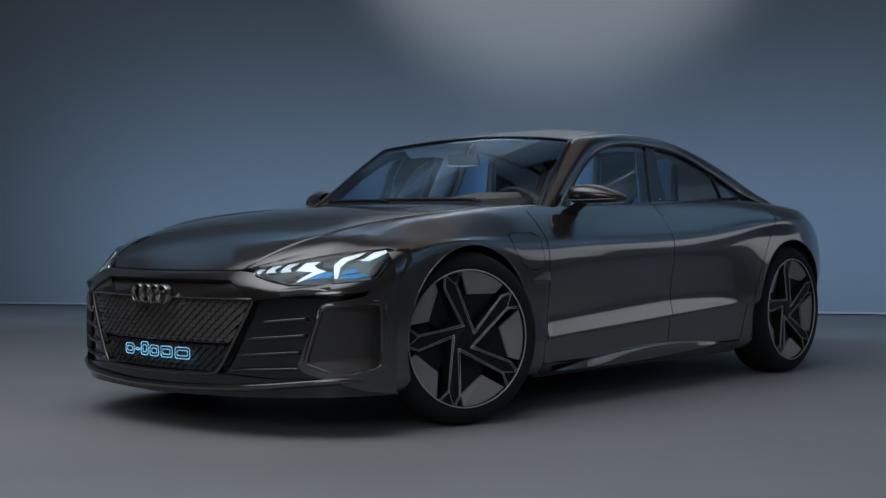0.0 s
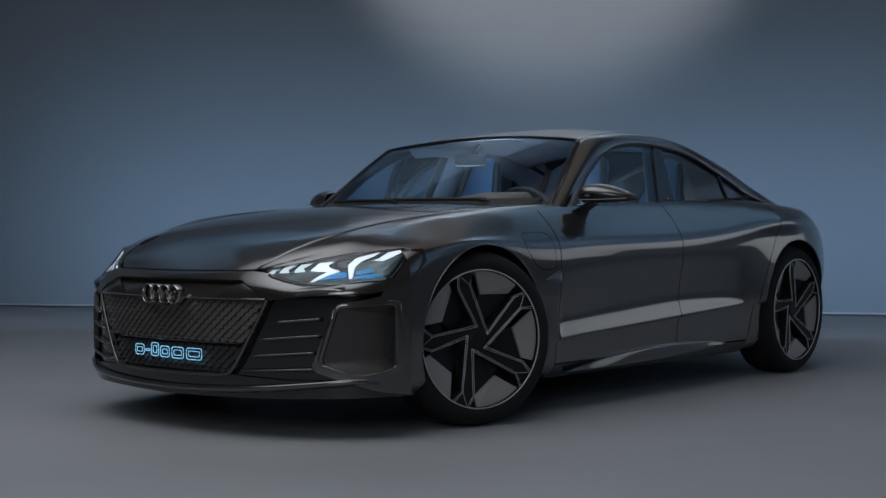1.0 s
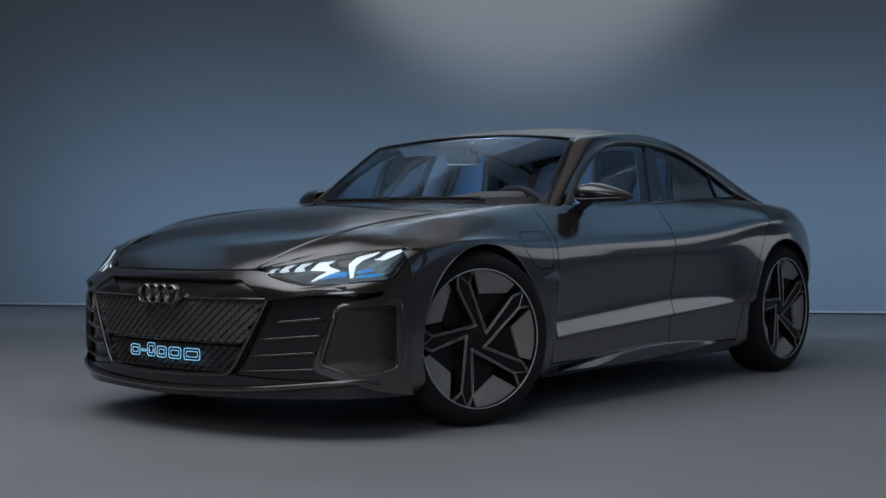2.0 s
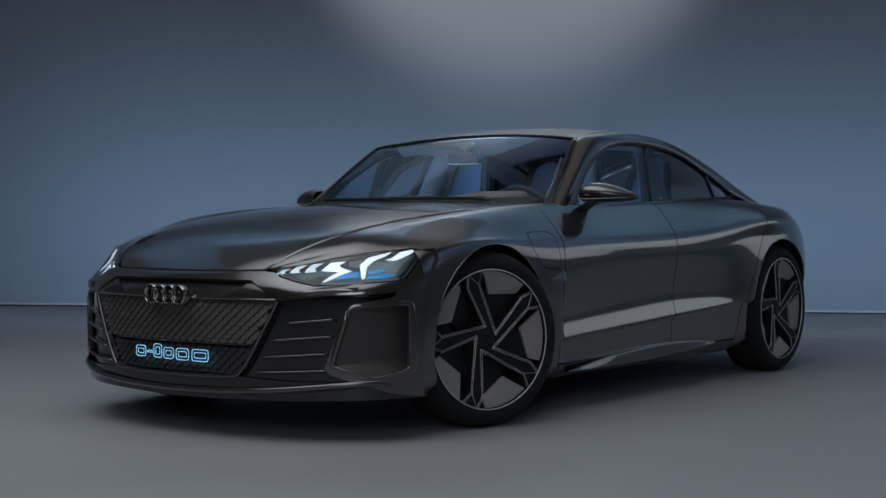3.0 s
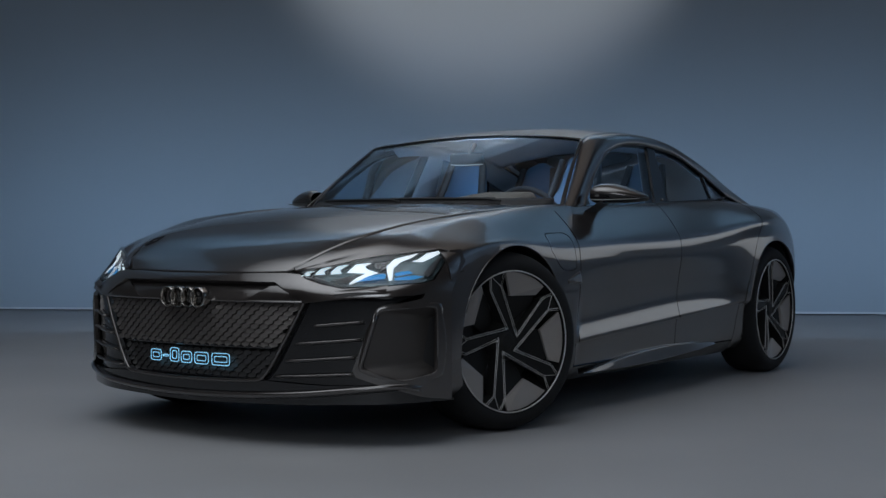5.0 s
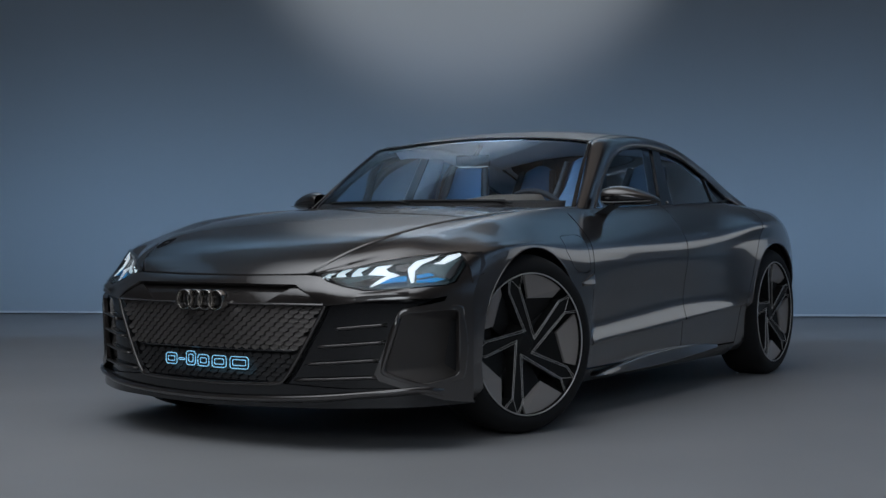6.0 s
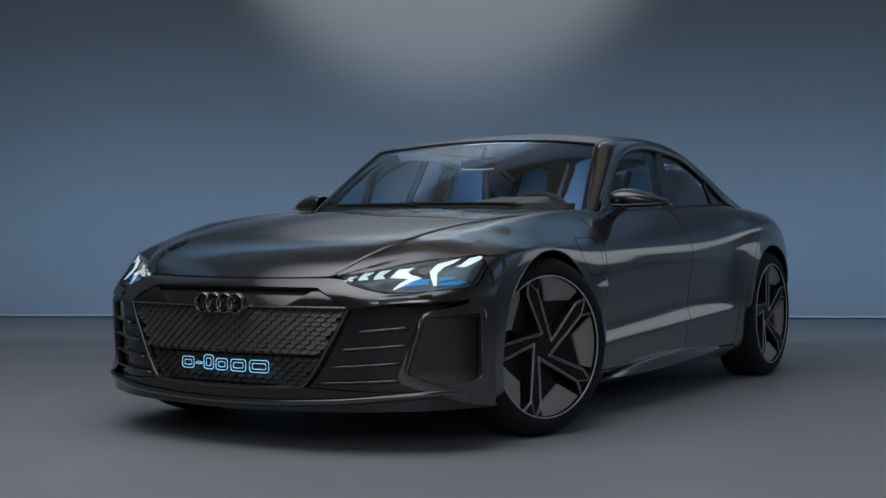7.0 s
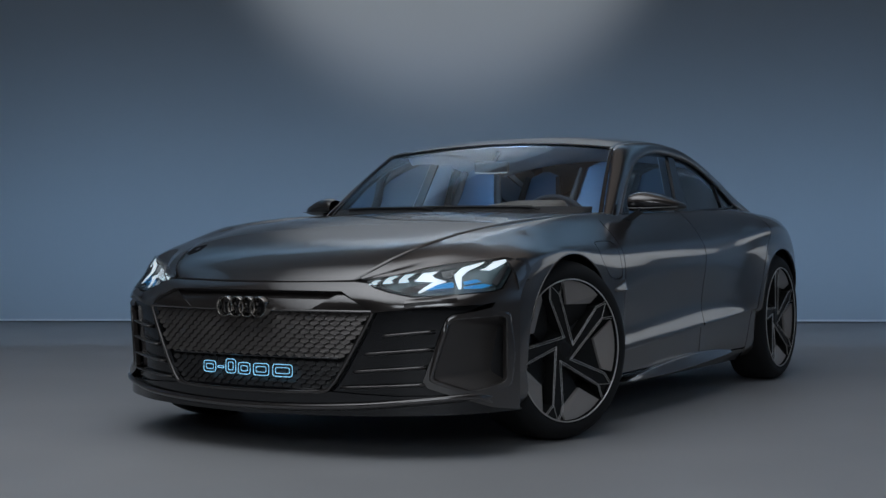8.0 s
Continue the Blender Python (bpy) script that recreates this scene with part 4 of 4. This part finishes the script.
# Headlights
for s in (1, -1):
    loop = dense([(s * y, z) for y, z in LAMP], 0.03)
    lamp_unit = panel("headlight", loop, [], nose(-0.055), YC, ZC, LENS, car, "headlight with lit white strips and blue facets behind clear glass", rim=0)
    walls("housing", loop, -0.002, -0.055, GLOSS, lamp_unit)
    cover = panel("cover", loop, [], nose(-0.001), YC, ZC, COVER, lamp_unit, "clear lamp cover", rim=0)
    cover.visible_shadow = False

    def strip(name, outline, off, deep, material, label=""):
        pts = [at_nose(s * y, z, off) for y, z in outline]
        part(name, prism(pts, (-deep, 0, 0)), material, lamp_unit, label)

    for outline in ([(0.496, 0.643), (0.530, 0.646), (0.520, 0.652), (0.540, 0.664), (0.511, 0.659), (0.498, 0.648)],
                    [(0.550, 0.647), (0.586, 0.650), (0.572, 0.660), (0.594, 0.678), (0.561, 0.673), (0.549, 0.657)],
                    [(0.608, 0.650), (0.645, 0.653), (0.630, 0.666), (0.653, 0.686), (0.618, 0.681), (0.605, 0.663)]):
        strip("light_strip", outline, -0.012, 0.006, LED_DIM, "lit white strip")
    strip("light_strip", [(0.664, 0.656), (0.680, 0.687), (0.728, 0.693), (0.712, 0.678), (0.725, 0.668), (0.766, 0.655), (0.741, 0.643), (0.700, 0.615), (0.689, 0.613), (0.709, 0.637), (0.729, 0.653)], -0.012, 0.006, LED, "lit white arrow strip")
    strip("light_strip", [(0.780, 0.680), (0.792, 0.707), (0.818, 0.718), (0.844, 0.729), (0.834, 0.713), (0.811, 0.696), (0.801, 0.672), (0.814, 0.629), (0.809, 0.627), (0.791, 0.658)], -0.012, 0.006, LED, "lit white forked strip")
    strip("light_strip", [(0.840, 0.698), (0.853, 0.706), (0.865, 0.729), (0.893, 0.740), (0.897, 0.736), (0.888, 0.721), (0.876, 0.707), (0.864, 0.696)], -0.012, 0.006, LED, "lit white forked strip")
    strip("blue_facet", [(0.698, 0.621), (0.726, 0.640), (0.772, 0.653), (0.781, 0.650), (0.786, 0.633), (0.737, 0.627)], -0.030, 0.006, LED_BLUE, "blue lit facet")
    strip("blue_facet", [(0.806, 0.655), (0.836, 0.664), (0.850, 0.654), (0.813, 0.643)], -0.030, 0.006, LED_BLUE, "blue lit facet")
    strip("blue_facet", [(0.812, 0.636), (0.857, 0.647), (0.879, 0.641), (0.858, 0.630), (0.817, 0.628)], -0.030, 0.006, LED_BLUE, "blue lit facet")
    strip("reflector", [(0.878, 0.653), (0.893, 0.715), (0.899, 0.719), (0.898, 0.656), (0.893, 0.640)], -0.020, 0.006, TRIM, "grey side reflector")
    strip("lens_sill", [(0.641, 0.616), (0.699, 0.607), (0.815, 0.614), (0.898, 0.626), (0.896, 0.633), (0.814, 0.621), (0.698, 0.614)], -0.008, 0.008, LENS, "teal-grey lens edge along the lamp's foot")
    strip("light_guide", [(0.500, 0.652), (0.560, 0.678), (0.660, 0.700), (0.770, 0.722), (0.880, 0.742), (0.860, 0.728), (0.760, 0.703), (0.665, 0.689), (0.560, 0.664)], -0.020, 0.005, STEEL, "grey light guide along the lamp's upper edge")
    strip("dark_bezel", [(0.735, 0.690), (0.778, 0.700), (0.772, 0.668), (0.745, 0.672)], -0.022, 0.006, GLOSS, "black lamp bezel")
    strip("dark_bezel", [(0.600, 0.625), (0.690, 0.648), (0.715, 0.648), (0.690, 0.616), (0.650, 0.615)], -0.036, 0.006, GLOSS, "black lamp bezel")
    # Added ledge, tilted to mirror the lit strips as a bright line.
    rows = []
    for k in range(13):
        t = k / 12
        y, z = 0.655 + 0.16 * t, 0.578 + 0.022 * t
        out = 0.014 * math.sin(math.pi * t) ** 0.5
        rows.append([tuple(at_nose(s * y, z + 0.012, -0.002)), tuple(at_nose(s * y, z + 0.008, 0.15 * out)), tuple(at_nose(s * y, z, 0.95 * out)), tuple(at_nose(s * y, z - 0.003, out)), tuple(at_nose(s * y, z - 0.016, -0.002))])
    sheet(rows, "glint_ledge", PAINT, lamp_unit, "added painted ledge that mirrors the lamp's light", skin=0)

# Small camera window on the bonnet
port = rounded([(0.625, -0.500), (0.600, -0.530), (0.545, -0.532), (0.532, -0.474), (0.594, -0.462)], 0.008, 3)


def on_bonnet(x, y, lift=0.0):
    """A point on the bonnet above (x, y)."""
    near = sorted((p for r in bonnet_rows for p in r), key=lambda p: (p[0] - x) ** 2 + (p[1] - y) ** 2)[:12]
    A = np.array([(1, p[0], p[1]) for p in near])
    c = np.linalg.lstsq(A, np.array([p[2] for p in near]), rcond=None)[0]
    return Vector((x, y, float(c[0] + c[1] * x + c[2] * y) + lift))


part("camera_window", prism([on_bonnet(x, y, 0.0025) for x, y in port], (-0.003, 0, -0.006)), PORT, bonnet, "small dark camera window")

# ---- wheels ----


def dish(r):
    return -0.006 - 0.034 * max(0.0, 1 - r / 0.29) ** 1.4


def wheel_point(r, deg, off=0.0):
    a = radians(deg)
    return Vector((-r * math.cos(a), dish(r) + off, r * math.sin(a)))


def build_wheel(m):
    bm = lathe([(0.2835, 0.0), (0.2865, 0.004), (0.2905, 0.003), (0.294, -0.006), (0.2935, -0.03), (0.27, -0.06), (0.262, -0.21), (0.28, -0.232)], 72)
    w = part("wheel", bm, RIM, car, "black alloy wheel with five bladed spokes", m, smooth=40)
    part("rim_lip", lathe([(0.2845, 0.0030), (0.2860, 0.0058), (0.2895, 0.0052), (0.2905, 0.0032)], 72), EDGE, w, "thin machined rim edge", smooth=60)
    tyre = [(0.288, -0.004), (0.296, 0.003), (0.314, 0.006), (0.334, 0.002), (0.350, -0.012), (0.360, -0.028), (0.365, -0.045), (0.366, -0.125), (0.365, -0.195), (0.355, -0.222), (0.33, -0.236), (0.288, -0.23)]
    part("tyre", lathe(tyre, 72), RUBBER, w, "low-profile black tyre", smooth=35)
    part("brake_disc", lathe([(0.05, -0.11), (0.205, -0.11), (0.205, -0.135), (0.05, -0.135)], 48), STEEL, w, smooth=30)
    part("backing", lathe([(0.002, -0.16), (0.262, -0.16)], 40), MATT, w)
    part("caliper", box(0.07, 0.07, 0.20, 0.015, m=pose(0.17, -0.115, 0.02)), MATT, w)
    part("hub", lathe([(0.001, -0.026), (0.030, -0.026), (0.036, -0.032), (0.06, -0.036), (0.075, -0.06), (0.08, -0.13)], 40), RIM, w, smooth=40)
    for k in range(5):
        c = 33 + 72 * k

        def at(r, deg, off=0.0):
            return wheel_point(r, c + 5 + deg, off)

        # two slim blades that part at the rim and run to either side of the hub
        first = [(0.050, -21), (0.238, 6.8), (0.286, 2.1)]
        second = [(0.048, -85), (0.234, -6.0), (0.286, -11.5)]
        outline = [at(r, a, -0.006) for r, a in first[:2] + [(0.287, 2.1), (0.287, -11.5)] + second[1::-1]]
        part("spoke", prism(outline, (0, -0.05, 0)), RIM, w, "black spoke of two blades with machined edge lines")
        for run, turn in ((first, -1), (second, 1)):
            pts = [at(r, a) for r, a in run]
            mids = []
            for i, p in enumerate(pts):
                d = (pts[min(i + 1, 2)] - pts[max(i - 1, 0)]).normalized()
                side = d.cross(Vector((0, 1, 0))).normalized()
                mids.append(p + side * 0.0085 * turn * (0.75 if i == 1 else 1))
            mids[0] = mids[0].lerp(mids[1], 0.05)
            for run_pts in (pts, mids):
                part("edge_line", tube([p + Vector((0, 0.0015, 0)) for p in run_pts], 0.0012, 5), EDGE, w, "thin machined spoke edge")
            part("edge_line", tube([pts[0] + Vector((0, 0.0015, 0)), mids[0] + Vector((0, 0.0015, 0))], 0.0012, 5), EDGE, w, "thin machined spoke edge")
        part("edge_line", tube([at(0.234, -6.0, 0.0015), at(0.286, 2.1, 0.0015)], 0.0011, 5), EDGE, w, "thin machined spoke edge")
        # grey insert between the spokes, set back a little
        pts = [wheel_point(0.283, c - 10 - 44 * j / 8, -0.006) for j in range(9)] + [wheel_point(0.240, c - 55, -0.024), wheel_point(0.185, c - 21, -0.024)]
        part("grey_insert", prism(pts, (0, -0.012, 0)), INSERT, w, "matt grey aero insert")
        pts = [wheel_point(0.247, c - 53, -0.032), wheel_point(0.19, c - 21, -0.037), wheel_point(0.10, c - 16, -0.05), wheel_point(0.09, c - 52, -0.05), wheel_point(0.2, c - 60, -0.04)]
        part("dark_web", prism(pts, (0, -0.02, 0)), RIM, w)


STEER = -18
build_wheel(pose(-0.010, 0.957, 0.366, 0, 0, STEER))
build_wheel(pose(-2.9, 0.958, 0.366, 0, -9, 0))
build_wheel(pose(0, -0.955, 0.366, 0, 0, 180 + STEER))
build_wheel(pose(-2.9, -0.958, 0.366, 0, 0, 180))

# ---- mirrors ----
for s in (1, -1):
    rows = []
    for k in range(15):
        t = k / 14
        y = 0.842 + 0.238 * t
        grow = math.sin(math.pi * min(1, 0.12 + 0.88 * t) ** 0.75) ** 0.45 if t < 1 else 0.02
        cx, hx = -0.935 - 0.075 * t, 0.078 * grow
        zt, zb = 0.972 + (0.070 - 0.042 * t * t) * grow, 0.966 - 0.020 * grow
        rows.append([(cx + hx * math.cos(a), s * y, (zt + zb) / 2 + (zt - zb) / 2 * math.copysign(abs(math.sin(a)) ** 0.8, math.sin(a))) for a in np.linspace(0, math.tau, 25)])
    mirror = sheet(rows, "wing_mirror", PAINT, car, "slim dark door mirror on a black stalk", skin=0)
    shell = [[(x - (x + 0.97) * -0.02, y, z - 0.002) for x, y, z in row[12:25]] for row in rows]
    sheet(shell, "lower_shell", GLOSS, mirror, "gloss black lower half of the mirror", skin=0)
    rows = []
    for k in range(9):
        t = k / 8
        p = Vector((-0.89, 0.80, 0.885)).lerp(Vector((-0.945, 0.90, 0.962)), t)
        rows.append([(p.x + (0.072 - 0.014 * t) * math.cos(a), s * (p.y + 0.03 * math.sin(a)), p.z + 0.020 * math.sin(a)) for a in np.linspace(0, math.tau, 17)])
    sheet(rows, "stalk", MATT, mirror, "black mirror stalk", skin=0)
    # A steel strip stands in for the highlight line on the mirror.
    pts = [(-0.86, s * 0.85, 0.962), (-0.868, s * 0.90, 0.960), (-0.895, s * 0.98, 0.962), (-0.945, s * 1.06, 0.966)]
    part("highlight_strip", tube(spline(pts, 16), 0.0025, 6), STEEL, mirror, "thin steel strip for the highlight along the mirror", smooth=50)
    part("mirror_triangle", prism([(-0.80, s * 0.792, 0.932), (-0.97, s * 0.79, 0.942), (-0.955, s * 0.778, 0.995)], (0, -s * 0.02, 0)), GLOSS, car, "black triangle at the window's front corner")

# ---- cabin ----
part("tub_floor", box(2.6, 1.5, 0.04, 0.01, m=pose(-1.8, 0, 0.30)), DARKTRIM, car)
rows = []
for x, z, hw in ((-0.60, 0.905, 0.66), (-0.66, 0.925, 0.70), (-0.78, 0.935, 0.73), (-0.92, 0.925, 0.74), (-0.99, 0.88, 0.74), (-1.0, 0.75, 0.74), (-0.95, 0.6, 0.74)):
    rows.append([(x + 0.16 * (y / 0.74) ** 2 * -1.0, y, z + 0.008 * math.cos(y * 4)) for y in np.linspace(-hw, hw, 25)])
dash = sheet(rows, "dashboard", DARKTRIM, car, "dark dashboard")
rows = []
for k in range(25):
    t = k / 24
    y = -0.06 + 0.55 * t
    rise = min(1, t * 1.9) ** 0.8 * (1 if t < 0.97 else 0.4)
    top = 0.958 + 0.050 * rise
    rows.append([(-0.66 - 0.05 * t, y, 0.948), (-0.68 - 0.05 * t, y, 0.956 + 0.006 * rise), (-0.75 - 0.08 * t, y, 0.5 * (0.962 + top)), (-0.90 - 0.06 * t, y, top), (-0.93 - 0.06 * t, y, top - 0.004), (-0.94 - 0.06 * t, y, top - 0.02), (-0.93 - 0.06 * t, y, 0.92)])
sheet(rows, "binnacle", SUEDE, car, "tan instrument cowl on the dashboard")
wheel_m = pose(-1.12, 0.37, 0.86, 0, -68, 0)
bm = tube([(0.18 * math.cos(a), 0.185 * math.sin(a), 0) for a in np.linspace(0, math.tau, 40)[:-1]], 0.015, 8, closed=True)
part("steering_wheel", bm, DARKTRIM, car, "dark steering wheel", wheel_m, smooth=50)


def seat(x, y, name):
    """A sports seat whose slim backrest runs up into its headrest."""
    rows = []
    for t in np.linspace(0, 1, 25):
        cx, cz = x - 0.30 * t + 0.03 * t * t, 0.48 + 0.755 * t
        hw = float(np.interp(t, [0, 0.15, 0.45, 0.6, 0.7, 0.8, 0.93, 0.98, 1.0], [0.20, 0.25, 0.25, 0.20, 0.145, 0.122, 0.108, 0.075, 0.02]))
        d = float(np.interp(t, [0, 0.5, 0.8, 0.97, 1.0], [0.07, 0.06, 0.045, 0.035, 0.01]))
        row = []
        for a in np.linspace(0, math.tau, 33):
            wing = 0.035 * abs(math.sin(a)) ** 3 * (1 if t < 0.75 else 0.2)
            row.append((cx + d * math.cos(a) + wing, y + hw * math.copysign(abs(math.sin(a)) ** 0.6, math.sin(a)), cz))
        rows.append(row)
    back = sheet(rows, name, LEATHER, car, "blue-grey leather sports seat", skin=0)
    for s in (1, -1):
        path = [(x - 0.30 * t + 0.03 * t * t + 0.045, y + s * (float(np.interp(t, [0, 0.45, 0.6, 0.7, 0.95], [0.235, 0.24, 0.19, 0.138, 0.102]))), 0.48 + 0.755 * t) for t in np.linspace(0.05, 0.95, 18)]
        part("bolster", tube(path, lambda t: 0.036 - 0.018 * t, 10), MATT, back, "dark side bolster", smooth=50)
    part("cushion", box(0.52, 0.50, 0.16, 0.05, 3, pose(x + 0.22, y, 0.46)), LEATHER, back, smooth=40)


seat(-1.44, 0.36, "driver_seat")
seat(-1.44, -0.36, "passenger_seat")
seat(-2.22, 0.36, "rear_seat")
seat(-2.22, -0.36, "rear_seat")
rows = [[(p[0], p[1] * 0.97, p[2] - 0.022) for p in across(a, c)] for a, c in zip(side_edge[4:50], mid_edge[4:50])]
sheet(rows, "headliner", LINING, car, "pale blue-grey cloth headliner", skin=0.004)
for s in (1, -1):
    rows = []
    for z in np.linspace(0.80, 1.25, 12):
        y = float(glass_y(-1.75, z)) - 0.035
        w = 0.15 - 0.17 * (z - 0.80)
        rows.append([(-1.745 - 0.13 * (z - 0.95) + w * u, s * (y - 0.02 * (1 - u * u)), z) for u in np.linspace(-1, 1, 9)])
    sheet(rows, "pillar_trim", LINING, car, "pale blue-grey trim inside the middle pillar", skin=0.004)
glass_m = pose(-1.095, 0.01, 1.185, 0, 8, 14)
part("cabin_mirror", box(0.03, 0.18, 0.062, 0.014, 3, glass_m), DARKTRIM, car, "dark cabin mirror with a bright lower rim", smooth=40)
part("mirror_rim", tube([glass_m @ Vector((0.012, y, -0.030 + 0.006 * abs(y / 0.1) ** 3)) for y in np.linspace(-0.085, 0.085, 14)], 0.004, 6), CHROME, car, "bright rim under the cabin mirror", smooth=50)
part("mirror_foot", tube([(-1.10, 0.01, 1.195), (-1.17, 0.01, 1.265)], 0.012, 8), DARKTRIM, car, smooth=50)
for s in (1, -1):
    part("door_trim", box(1.9, 0.05, 0.40, 0.02, 2, pose(-1.72, s * 0.74, 0.74)), DARKTRIM, car)
part("parcel_shelf", box(0.7, 1.2, 0.04, 0.01, 2, pose(-2.95, 0, 0.90)), DARKTRIM, car)
